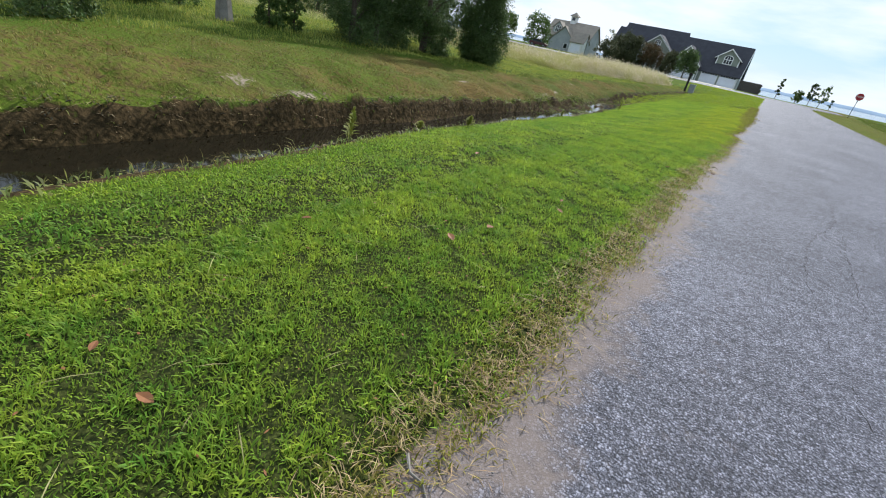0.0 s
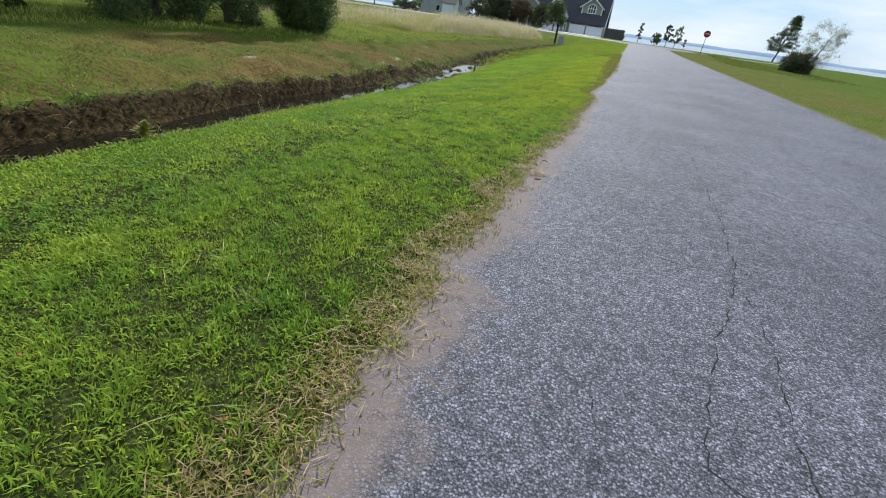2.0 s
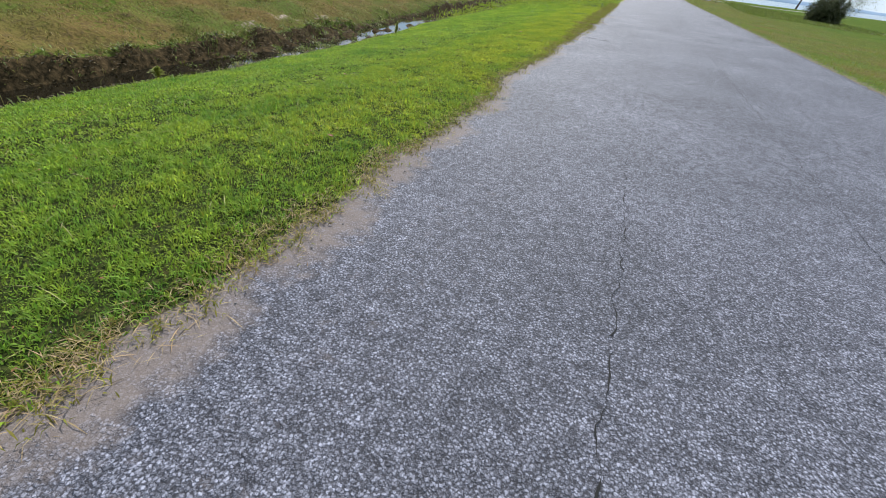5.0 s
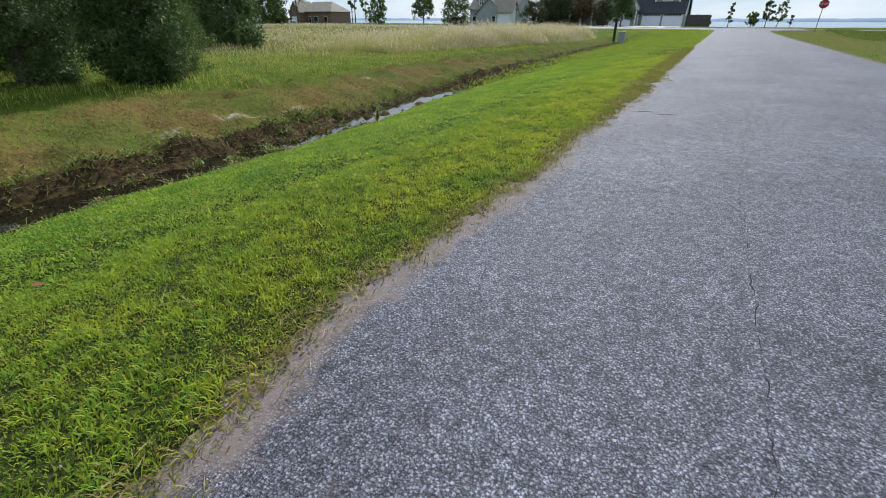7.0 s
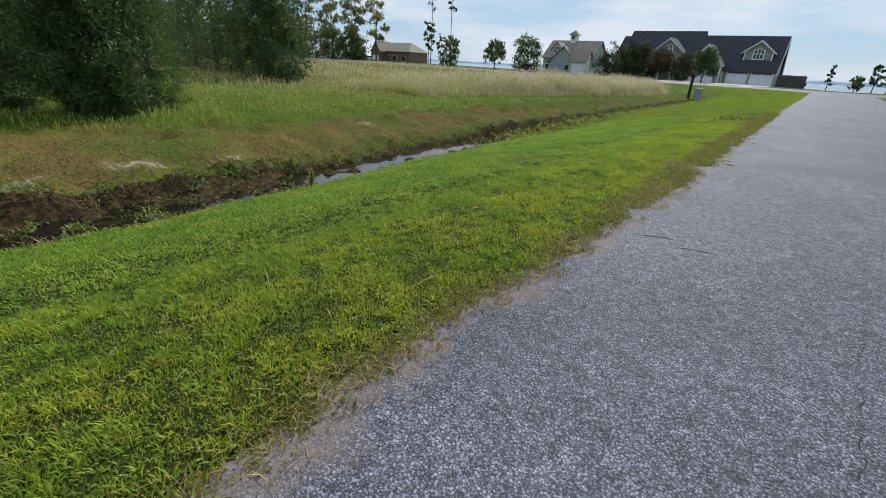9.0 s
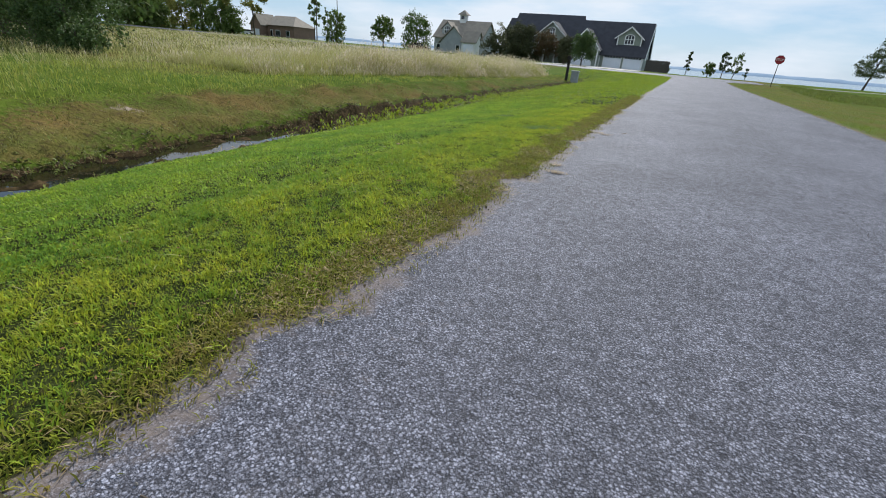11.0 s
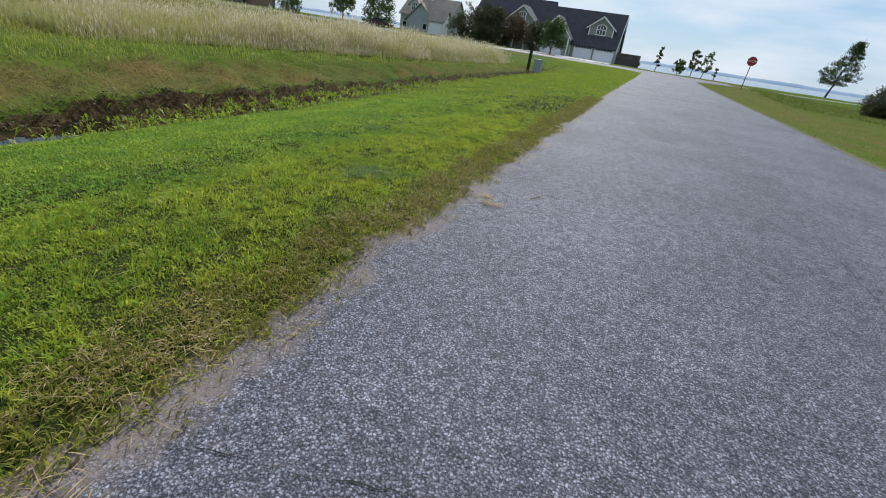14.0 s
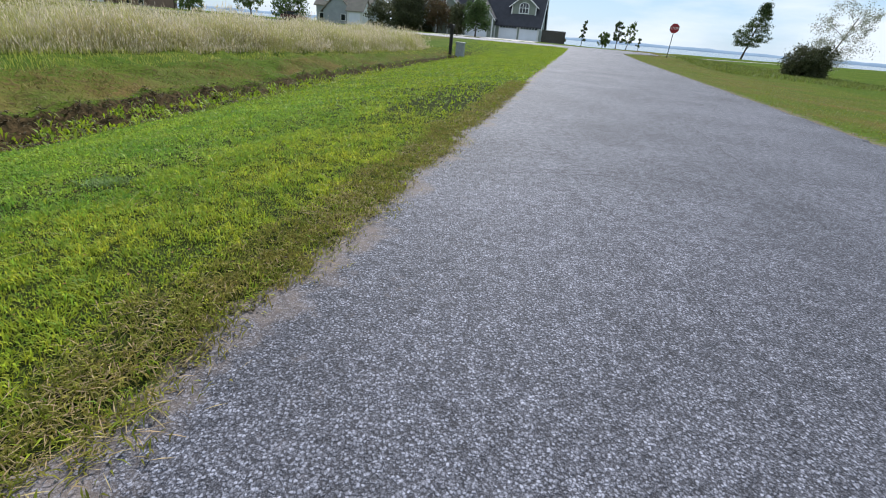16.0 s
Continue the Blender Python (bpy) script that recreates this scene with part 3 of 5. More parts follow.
road_sand = (0.66 + 0.2 * smooth(17, 11, ryy) + 0.12 * ripple(ryy, rx, 0.5, 9)) * smooth(0.26 + 0.16 * smooth(9, 4, ryy), 0.03, past + 0.09 * ripple(ryy, rx, 0.3, 3) + 0.05 * ripple(ryy, rx, 0.1, 13)) * (1 - smooth(40, 60, ryy)) + 0.16 * np.exp(-((rx - 0.5) / 0.4) ** 2)
road_sand = np.maximum(road_sand, 0.4 * np.clip(1 - (right_edge[:, None] - rx) * 3, 0, 1))
road = new("road", mesh_from("road", np.stack([rx, ryy, rz], 2).reshape(-1, 3), np.stack([aa, aa + 1, aa + nn + 1, aa + nn], 1), ASPHALT, (("sand", road_sand.ravel()),), True))
tagged(road, "worn grey asphalt lane with pale chips and cracks", "road", kind="structure")


def road_z(x, y):
    u = np.clip((np.asarray(x, float) - 0.0) / 5.92, 0, 1)
    return 0.03 * (1 - (2 * u - 1) ** 2) + 0.3 * smooth(60, 108, y)


def crack(points, width, seed):
    """A jagged crack along the asphalt, as a thin dark groove filling."""
    rng = np.random.default_rng(seed)
    p = np.array(points, float)
    seg = np.concatenate([[0], np.cumsum(np.hypot(*np.diff(p, axis=0).T))])
    s = np.arange(0, seg[-1], 0.035)
    x, y = np.interp(s, seg, p[:, 0]), np.interp(s, seg, p[:, 1])
    x, y = x + 0.018 * ripple(s, s * 0, 0.13, seed) + 0.01 * ripple(s, s * 0, 0.05, seed + 5) + rng.normal(0, 0.004, len(s)), y + rng.normal(0, 0.004, len(s))
    w = 0.75 * width * (0.3 + 0.7 * smooth(-0.3, 0.1, ripple(s, s * 0, 0.09, seed + 9))) * (0.35 + 0.9 * rng.random(len(s))) * np.sin(np.linspace(0.15, np.pi - 0.15, len(s))) ** 0.4
    dx, dy = np.gradient(x), np.gradient(y)
    q = np.hypot(dx, dy) + 1e-6
    nx, ny = -dy / q, dx / q
    z = road_z(x, y) + 0.004
    v = np.stack([np.stack([x - nx * w / 2, y - ny * w / 2, z], 1), np.stack([x + nx * w / 2, y + ny * w / 2, z], 1)], 1).reshape(-1, 3)
    k = np.arange(len(s) - 1) * 2
    return new("crack", mesh_from("crack", v, np.stack([k, k + 1, k + 3, k + 2], 1), CRACK))


for seed, (pts, wd) in enumerate((
        (((1.05, -1.2), (1.0, 0.2), (1.05, 0.9), (1.15, 1.5), (1.42, 2.5), (1.5, 3.5), (1.5, 5.2), (1.52, 7.4), (1.48, 9.0)), 0.012),
        (((1.05, 0.9), (1.35, 0.75), (1.7, 0.9)), 0.008), (((1.0, 0.2), (0.75, 0.6), (0.6, 1.2)), 0.008),
        (((1.34, -0.5), (1.4, 1.2), (1.47, 1.9), (1.4, 2.6)), 0.009), (((0.86, 2.55), (1.06, 2.5), (1.3, 2.5)), 0.009), (((1.12, -1.55), (1.13, -1.75), (1.16, -1.98)), 0.012), (((1.35, 21.32), (1.73, 21.24)), 0.009), (((0.45, 5.3), (0.8, 5.2), (1.0, 5.1)), 0.010), (((0.8, 5.2), (1.05, 5.2), (1.2, 5.3)), 0.008),
        (((0.3, 13.6), (0.55, 13.5), (1.0, 13.4), (1.5, 13.5)), 0.009), (((0.3, 22.42), (0.65, 22.5), (0.98, 22.62), (1.35, 22.65)), 0.010),
        (((0.23, 25.57), (0.74, 25.84), (1.2, 25.76)), 0.009), (((0.15, 28.95), (0.7, 29.08), (1.2, 29.33), (1.8, 29.45)), 0.012),
        (((1.5, 9.0), (1.6, 11), (1.55, 14), (1.7, 17)), 0.007), (((2.9, -3), (2.95, 2), (3.0, 8), (3.0, 16), (3.05, 28), (3.0, 40)), 0.008),
        (((0.6, 16.3), (0.95, 16.2), (1.25, 16.35)), 0.008), (((2.3, 10.2), (2.9, 10.1), (3.6, 10.3)), 0.007))):
    c = crack(pts, wd, seed)
    c.parent = road

# cross street with pale concrete edges, and the drive of the large house
sx = np.concatenate([np.arange(-160, -12, 4.0), np.arange(-12, 10.6, 0.5)])
sy = np.array([86.6, 88, 90.5, 93, 95.5, 97.0])
hx, hy, hf = sheet(sx, sy)
hz = terrain(hx, hy) * 0 + 0.3 * smooth(60, 108, hy) + 0.035
street = new("street", mesh_from("street", np.stack([hx, hy, hz], 1), hf, ASPHALT, (("sand", 0.2 + 0 * hx),), True))
tagged(street, "grey asphalt cross street", "road", kind="structure")
for x0, x1, y0 in ((-160, -5.6, 86.25), (-160, 10.0, 97.0)):
    zz = float(0.3 * smooth(60, 108, y0)) + 0.02
    kerb = new("kerb", made(solid(box, x0, x1, y0, y0 + 0.34, zz - 0.3, zz), "kerb", CONCRETE))
    tagged(kerb, "pale concrete kerb along the cross street", "kerb", kind="structure")
drive = bmesh.new()
prism(drive, [(-22.5, 97.3, 0.24), (-4.5, 97.3, 0.24), (-6.2, 104, 0.31), (-6.2, 119.9, 0.335), (-21.0, 119.9, 0.335), (-21.5, 104, 0.31)], (0, 0, -0.25))
tagged(new("driveway", made(drive, "driveway", CONCRETE)), "pale concrete driveway before the garage doors", "driveway", kind="structure")

path_bm = bmesh.new()
for x0, y0, x1, y1 in ((11.8, 91.6, 17.0, 96.4), (17.0, 96.4, 24.0, 101.8), (24.0, 101.8, 34.0, 108.0)):
    a0, a1 = float(terrain(x0, y0)) + 0.03, float(terrain(x1, y1)) + 0.03
    prism(path_bm, [(x0, y0, a0), (x1, y1, a1), (x1 - 0.6, y1 + 0.9, a1), (x0 - 0.6, y0 + 0.9, a0)], (0, 0, -0.12))
tagged(new("pavement", made(path_bm, "pavement", CONCRETE)), "narrow pale concrete path through the grass", "path", kind="structure")

# water in the ditch, the river, the far shore
wy = np.arange(-14, 27.01, 0.25)
wv = np.stack([np.stack([ditch_x(wy) - 0.7, wy, 0 * wy + WATER_Z], 1), np.stack([ditch_x(wy) + 0.8, wy, 0 * wy + WATER_Z], 1)], 1).reshape(-1, 3)
wk = np.arange(len(wy) - 1) * 2
tagged(new("ditch_water", mesh_from("ditch_water", wv, np.stack([wk, wk + 1, wk + 3, wk + 2], 1), DITCH_WATER)), "still dark water in the roadside ditch", "water", kind="structure")
river = new("water", mesh_from("water", [(-3000, 100, RIVER_Z), (3000, 100, RIVER_Z), (3000, 3000, RIVER_Z), (-3000, 3000, RIVER_Z)], [(0, 1, 2, 3)], RIVER_WATER))
tagged(river, "broad pale blue river behind the houses", "water", kind="structure")
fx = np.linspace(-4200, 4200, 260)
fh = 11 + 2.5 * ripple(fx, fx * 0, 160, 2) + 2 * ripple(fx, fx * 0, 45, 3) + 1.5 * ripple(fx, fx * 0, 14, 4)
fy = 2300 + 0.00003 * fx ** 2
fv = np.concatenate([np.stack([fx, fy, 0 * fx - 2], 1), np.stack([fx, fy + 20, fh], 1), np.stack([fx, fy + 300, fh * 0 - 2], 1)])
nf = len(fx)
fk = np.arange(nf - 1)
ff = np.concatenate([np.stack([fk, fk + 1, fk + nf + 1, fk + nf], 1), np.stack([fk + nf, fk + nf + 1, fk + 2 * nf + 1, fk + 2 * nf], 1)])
tagged(new("backdrop", mesh_from("backdrop", fv, ff, FAR_SHORE_HAZE)), "wooded shore across the river, distance haze painted on as pale blue", "far shore", kind="structure")


# ---- houses ----
def roof_pair(bm, axis, a0, a1, c, half, z_eave, z_ridge, over=0.45, thick=0.22):
    """Two roof slopes with a ridge along axis from a0 to a1 over the line c."""
    slope = (z_ridge - z_eave) / half
    for s in (-1, 1):
        e, ze = c + s * (half + over), z_eave - slope * over
        if axis == "x":
            prism(bm, [(a0, e, ze), (a0, c, z_ridge), (a0, c, z_ridge + thick), (a0, e, ze + thick)], (a1 - a0, 0, 0))
        else:
            prism(bm, [(e, a0, ze), (c, a0, z_ridge), (c, a0, z_ridge + thick), (e, a0, ze + thick)], (0, a1 - a0, 0))


def gable_block(bm, axis, a0, a1, c, half, z0, z_eave, z_ridge):
    if axis == "x":
        prism(bm, [(a0, c - half, z0), (a0, c + half, z0), (a0, c + half, z_eave), (a0, c, z_ridge), (a0, c - half, z_eave)], (a1 - a0, 0, 0))
    else:
        prism(bm, [(c - half, a0, z0), (c + half, a0, z0), (c + half, a0, z_eave), (c, a0, z_ridge), (c - half, a0, z_eave)], (0, a1 - a0, 0))


def rake_boards(bm, y, c, half, z_eave, z_ridge, over=0.5, deep=0.2):
    """White boards under the two edges of a gable that faces the viewer's side."""
    slope = (z_ridge - z_eave) / half
    for s in (-1, 1):
        e, ze = c + s * (half + over), z_eave - slope * over
        prism(bm, [(e, y, ze - deep * 0.6), (c, y, z_ridge - deep), (c, y, z_ridge + 0.1), (e, y, ze + 0.1)], (0, -0.12, 0))


def arched_window(parent, x, y, z, w, h, label="white arched window with dark panes"):
    """A window with an arched head on a wall that faces -y: surround, three panes, bars."""
    def arch(bm, hw, z0, z1, y0, d):
        pts = [(x - hw, y0, z0), (x + hw, y0, z0)] + [(x + hw * math.cos(a), y0, z1 + hw * 0.55 * math.sin(a)) for a in [math.pi * k / 8 for k in range(9)]]
        prism(bm, pts, (0, d, 0))
    win = part("window", solid(arch, w / 2 + 0.18, z - 0.16, z + h, y, -0.10), TRIM, parent, label)
    part("pane", solid(arch, w / 2, z, z + h - 0.02, y - 0.10, -0.02), GLASS, win)
    bars = bmesh.new()
    for k in (-1, 1):
        box(bars, x + k * w / 6 - 0.05, x + k * w / 6 + 0.05, y - 0.16, y - 0.12, z, z + h + 0.2)
    box(bars, x - w / 2, x + w / 2, y - 0.165, y - 0.125, z + h * 0.62, z + h * 0.62 + 0.1)
    part("glazing_bars", bars, TRIM, win)
    return win


def garage_door(parent, x0, x1, y, z0, z1):
    surround = bmesh.new()
    for a, b, c, d in ((x0 - 0.16, x0, z0, z1 + 0.16), (x1, x1 + 0.16, z0, z1 + 0.16), (x0, x1, z1, z1 + 0.16)):
        box(surround, a, b, y - 0.12, y - 0.001, c, d)
    part("door_surround", surround, TRIM, parent)
    leaf = part("garage_door", solid(box, x0, x1, y - 0.05, y - 0.001, z0, z1), DOOR_WHITE, parent, "white sectional garage door with a window row")
    rows, h = 4, (z1 - z0) / 4
    for r in range(rows):
        for k in range(6):
            w = (x1 - x0) / 6
            a, b = x0 + k * w + 0.07, x0 + (k + 1) * w - 0.07
            c, d = z0 + r * h + 0.08, z0 + (r + 1) * h - 0.08
            if r == 3:
                part("pane", solid(box, a, b, y - 0.075, y - 0.05, c + 0.1, d), GLASS, leaf)
            else:
                part("panel", solid(box, a, b, y - 0.068, y - 0.05, c, d), DOOR_WHITE, leaf)


def large_house():
    h = thing("house", (0, 0, 0), "large grey-green house with dark shingle roofs and garage", "house")
    g = 0.2
    w = bmesh.new()
    gable_block(w, "x", -15.3, -6.75, 126, 6.0, g, 2.9, 8.9)
    part("wall", w, SIDING, h)
    w = bmesh.new()
    gable_block(w, "x", -35.3, -21.2, 127, 6.2, g, 4.0, 9.7)
    part("wall", w, SIDING, h)
    w = bmesh.new()
    gable_block(w, "y", 117.6, 126, -18.2, 2.9, g, 3.75, 7.0)
    part("wall", w, SIDING, h)
    w = bmesh.new()
    gable_block(w, "y", 119.8, 127, -25.9, 3.3, 4.0, 5.3, 8.1)
    part("wall", w, SIDING, h)
    w = bmesh.new()
    gable_block(w, "y", 121.6, 126, -10.3, 2.35, 4.4, 6.2, 8.0)
    part("dormer_wall", w, SIDING, h)
    r = bmesh.new()
    roof_pair(r, "x", -21.4, -6.4, 126, 6.0, 2.9, 8.95)
    part("roof", r, SHINGLE, h)
    r = bmesh.new()
    roof_pair(r, "x", -35.9, -20.9, 127, 6.2, 4.0, 9.8)
    part("roof", r, SHINGLE, h)
    r = bmesh.new()
    roof_pair(r, "y", 117.2, 126, -18.2, 2.9, 3.75, 7.05, 0.4, 0.16)
    part("roof", r, SHINGLE, h)
    r = bmesh.new()
    roof_pair(r, "y", 119.4, 127, -25.9, 3.3, 5.3, 8.15, 0.35, 0.16)
    part("roof", r, SHINGLE, h)
    r = bmesh.new()
    roof_pair(r, "y", 121.25, 126, -10.3, 2.35, 6.2, 8.05, 0.45, 0.14)
    part("dormer_roof", r, SHINGLE, h)
    r = bmesh.new()
    roof_pair(r, "x", -37.6, -34.6, 127, 5.0, 4.2, 8.7)
    part("side_roof", r, SHINGLE, h)
    w = bmesh.new()
    gable_block(w, "x", -37.3, -35.31, 127, 5.0, g, 4.2, 8.6)
    part("side_wall", w, SIDING, h)
    for y, c, half, ze, zr in ((117.2, -18.2, 2.9, 3.75, 7.05), (119.4, -25.9, 3.3, 5.3, 8.15), (121.25, -10.3, 2.35, 6.2, 8.05)):
        b = bmesh.new()
        rake_boards(b, y, c, half, ze, zr)
        part("rake_board", b, TRIM, h)
    # verge boards and brackets on the end wall towards the street corner
    b = bmesh.new()
    for s in (-1, 1):
        prism(b, [(-6.4, 126 + s * 6.4, 2.1), (-6.4, 126, 8.6), (-6.4, 126, 9.0), (-6.4, 126 + s * 6.4, 2.5)], (0.14, 0, 0))
    part("verge_board", b, TRIM, h)
    for x, y, z0, z1 in ((-6.86, 120, g, 2.9), (-15.2, 120, g, 2.9), (-21.02, 117.6, g, 3.6), (-15.38, 117.6, g, 3.6), (-12.55, 121.6, 4.5, 6.2), (-8.05, 121.6, 4.5, 6.2)):
        part("corner_board", solid(box, x - 0.11, x + 0.11, y - 0.1, y + 0.02, z0, z1), TRIM, h)
    garage_door(h, -14.3, -11.0, 120, g + 0.14, 2.55)
    garage_door(h, -10.35, -7.1, 120, g + 0.14, 2.55)
    garage_door(h, -20.4, -16.4, 117.6, g + 0.14, 2.6)
    arched_window(h, -10.3, 121.6, 4.95, 1.55, 1.25)
    arched_window(h, -25.9, 119.8, 5.2, 1.2, 1.5)
    arched_window(h, -18.2, 117.6, 4.6, 1.0, 0.9)
    for x in (-29.4, -27.0, -24.6, -22.2):
        b = bmesh.new()
        box(b, x - 0.14, x + 0.14, 119.65, 119.93, g, 4.0)
        box(b, x - 0.22, x + 0.22, 119.57, 120.01, g, g + 0.25)
        part("porch_post", b, TRIM, h)
    part("porch_floor", solid(box, -30, -21.6, 119.4, 120.8, 0.0, g + 0.1), CONCRETE, h)
    part("porch_beam", solid(box, -30, -21.6, 119.6, 119.98, 3.8, 4.1), TRIM, h)
    return h


large_house()


def pale_house():
    h = thing("house", (0, 0, 0), "pale house with tan roof, cupola and white garage wing", "house")
    w = bmesh.new()
    gable_block(w, "x", -59.2, -46.0, 135, 5.0, -0.3, 4.0, 7.9)
    part("wall", w, SIDING_PALE, h)
    w = bmesh.new()
    gable_block(w, "x", -49.9, -46.2, 129.2, 2.2, -0.3, 3.2, 5.4)
    part("garage_wall", w, TRIM, h, "white garage wing")
    r = bmesh.new()
    roof_pair(r, "x", -50.2, -45.8, 129.2, 2.2, 3.2, 5.5, 0.3, 0.16)
    part("garage_roof", r, SHINGLE_TAN, h)
    part("garage_door", solid(box, -49.4, -46.8, 126.94, 126.99, 0.0, 2.6), DOOR_WHITE, h, "white garage door")
    r = bmesh.new()
    roof_pair(r, "x", -59.6, -45.6, 135, 5.0, 4.0, 8.0)
    part("roof", r, SHINGLE_TAN, h)
    w = bmesh.new()
    gable_block(w, "y", 128.5, 135, -53.0, 3.6, -0.3, 2.9, 6.3)
    part("wing_wall", w, SIDING_PALE, h)
    r = bmesh.new()
    roof_pair(r, "y", 128.1, 135, -53.0, 3.6, 2.9, 6.4, 0.5)
    part("wing_roof", r, SHINGLE_TAN, h)
    w = bmesh.new()
    gable_block(w, "y", 130.6, 135, -55.9, 1.5, 4.2, 6.0, 7.4)
    part("dormer_wall", w, SIDING_PALE, h)
    r = bmesh.new()
    roof_pair(r, "y", 130.3, 135, -55.9, 1.5, 6.0, 7.5, 0.3, 0.14)
    part("dormer_roof", r, SHINGLE_TAN, h)
    arched_window(h, -55.9, 130.6, 4.9, 1.5, 1.2)
    c = part("cupola", solid(box, -54.3, -52.7, 134.2, 135.8, 7.6, 9.5), TRIM, h, "white louvred cupola")
    b = bmesh.new()
    base = [b.verts.new(p) for p in ((-54.8, 133.7, 9.5), (-52.2, 133.7, 9.5), (-52.2, 136.3, 9.5), (-54.8, 136.3, 9.5))]
    top = b.verts.new((-53.5, 135, 10.7))
    b.faces.new(base[::-1])
    for k in range(4):
        b.faces.new((base[k], base[(k + 1) % 4], top))
    part("cupola_roof", b, SHINGLE_TAN, c)
    part("louvre", solid(box, -53.95, -53.05, 134.14, 134.19, 8.5, 9.3), GLASS, c)
    for x in (-57.9, -51.6):
        b = part("window", solid(box, x - 0.6, x + 0.6, (130.0 if x < -56 else 128.5) - 0.08, (130.0 if x < -56 else 128.5), 0.9, 2.3), TRIM, h)
        part("pane", solid(box, x - 0.48, x + 0.48, (130.0 if x < -56 else 128.5) - 0.1, (130.0 if x < -56 else 128.5) - 0.081, 1.0, 2.2), GLASS, b)


pale_house()


def brick_house():
    h = thing("house", (0, 0, 0), "low brown brick house with tan hipped roof", "house")
    g = -0.3
    part("wall", solid(box, -134, -118.3, 141, 151, g, 3.9), BRICK, h)
    b = bmesh.new()
    e = [b.verts.new(p) for p in ((-134.5, 140.4, 3.8), (-117.8, 140.4, 3.8), (-117.8, 151.6, 3.8), (-134.5, 151.6, 3.8))]
    t = [b.verts.new(p) for p in ((-131, 146, 7.0), (-122, 146, 7.0))]
    for f in ((e[3], e[2], e[1], e[0]), (e[0], e[1], t[1], t[0]), (e[1], e[2], t[1]), (e[2], e[3], t[0], t[1]), (e[3], e[0], t[0])):
        b.faces.new(f)
    part("roof", b, SHINGLE_TAN, h)
    w = bmesh.new()
    gable_block(w, "y", 138.2, 146, -132.6, 2.2, g, 3.9, 6.8)
    part("gable_wall", w, BRICK, h)
    r = bmesh.new()
    roof_pair(r, "y", 137.8, 146, -132.6, 2.2, 3.9, 6.9, 0.4)
    part("gable_roof", r, SHINGLE_TAN, h)
    part("garage_door", solid(box, -134.2, -131.2, 138.1, 138.19, g, 2.3), DOOR_WHITE, h, "white garage door")
    for x, hw, z0 in ((-128.4, 0.4, g), (-125.5, 0.9, 0.5), (-121.0, 0.7, 0.5)):
        wdw = part("window", solid(box, x - hw - 0.12, x + hw + 0.12, 140.9, 140.99, z0, 2.4), TRIM, h)
        part("pane", solid(box, x - hw, x + hw, 140.86, 140.899, z0 + 0.12, 2.28), GLASS, wdw)
    w = bmesh.new()
    gable_block(w, "x", -140, -134.01, 147, 4.5, g, 3.8, 6.6)
    part("side_wall", w, BRICK, h)
    r = bmesh.new()
    roof_pair(r, "x", -140.4, -134.0, 147, 4.5, 3.8, 6.7, 0.4)
    part("side_roof", r, SHINGLE_TAN, h)


brick_house()


# ---- street furniture ----
def stop_sign(x, y):
    z = float(terrain(x, y)) - 0.05
    s = thing("stop_sign", (x, y, z), "red octagonal stop sign on a dark steel post", "sign")
    b = bmesh.new()
    for a0, a1, b0, b1 in ((-0.035, 0.035, 0.012, 0.02), (-0.035, -0.027, -0.012, 0.012), (0.027, 0.035, -0.012, 0.012)):
        box(b, a0, a1, b0, b1, 0, 3.25)
    part("post", b, POST_DARK, s)
    cz, rad = 2.95, 0.50

    def octagon(bm, r, y0, d):
        prism(bm, [(r * math.cos(math.radians(22.5 + 45 * k)), y0, cz + r * math.sin(math.radians(22.5 + 45 * k))) for k in range(8)], (0, d, 0))
    plate = part("plate", solid(octagon, rad, -0.014, -0.006), SIGN_WHITE, s)
    part("red_face", solid(octagon, rad - 0.028, -0.02, -0.004), SIGN_RED, plate, "red octagonal face")
    text = bpy.data.curves.new("lettering", "FONT")
    text.body, text.size, text.align_x, text.align_y, text.extrude = "STOP", 0.33, "CENTER", "CENTER", 0.002
    text.materials.append(SIGN_WHITE)
    word = new("lettering", text)
    word.parent, word.matrix_local = plate, pose(0, -0.028, cz, 90, 0, 0)
    tagged(word, "white lettering that reads STOP")
    for zz in (cz - 0.25, cz + 0.25):
        part("bolt", solid(box, -0.015, 0.015, -0.034, -0.02, zz - 0.015, zz + 0.015), GALVANIZED, s)


stop_sign(10.35, 82.0)


def roadside_post(x, y):
    z = float(terrain(x, y)) - 0.06
    t = thing("mailbox_post", (x, y, z), "dark square wooden post with a small box on top", "post")
    b = bmesh.new()
    box(b, -0.11, 0.11, -0.11, 0.11, 0, 1.95)
    bmesh.ops.bevel(b, geom=b.edges[:], offset=0.012, segments=1, affect="EDGES")
    part("post", b, POST_DARK, t)
    b = bmesh.new()
    prism(b, [(-0.17, -0.3, 1.95)] + [(0.17, -0.3, 1.95)] + [(0.17 * math.cos(a), -0.3, 2.12 + 0.14 * math.sin(a)) for a in [math.pi * k / 6 for k in range(7)]], (0, 0.6, 0))
    part("mailbox", b, POST_DARK, t, "dark arched mailbox")
    part("brace", solid(box, -0.04, 0.04, -0.28, 0.0, 1.85, 1.95), POST_DARK, t)


roadside_post(-8.65, 62.4)


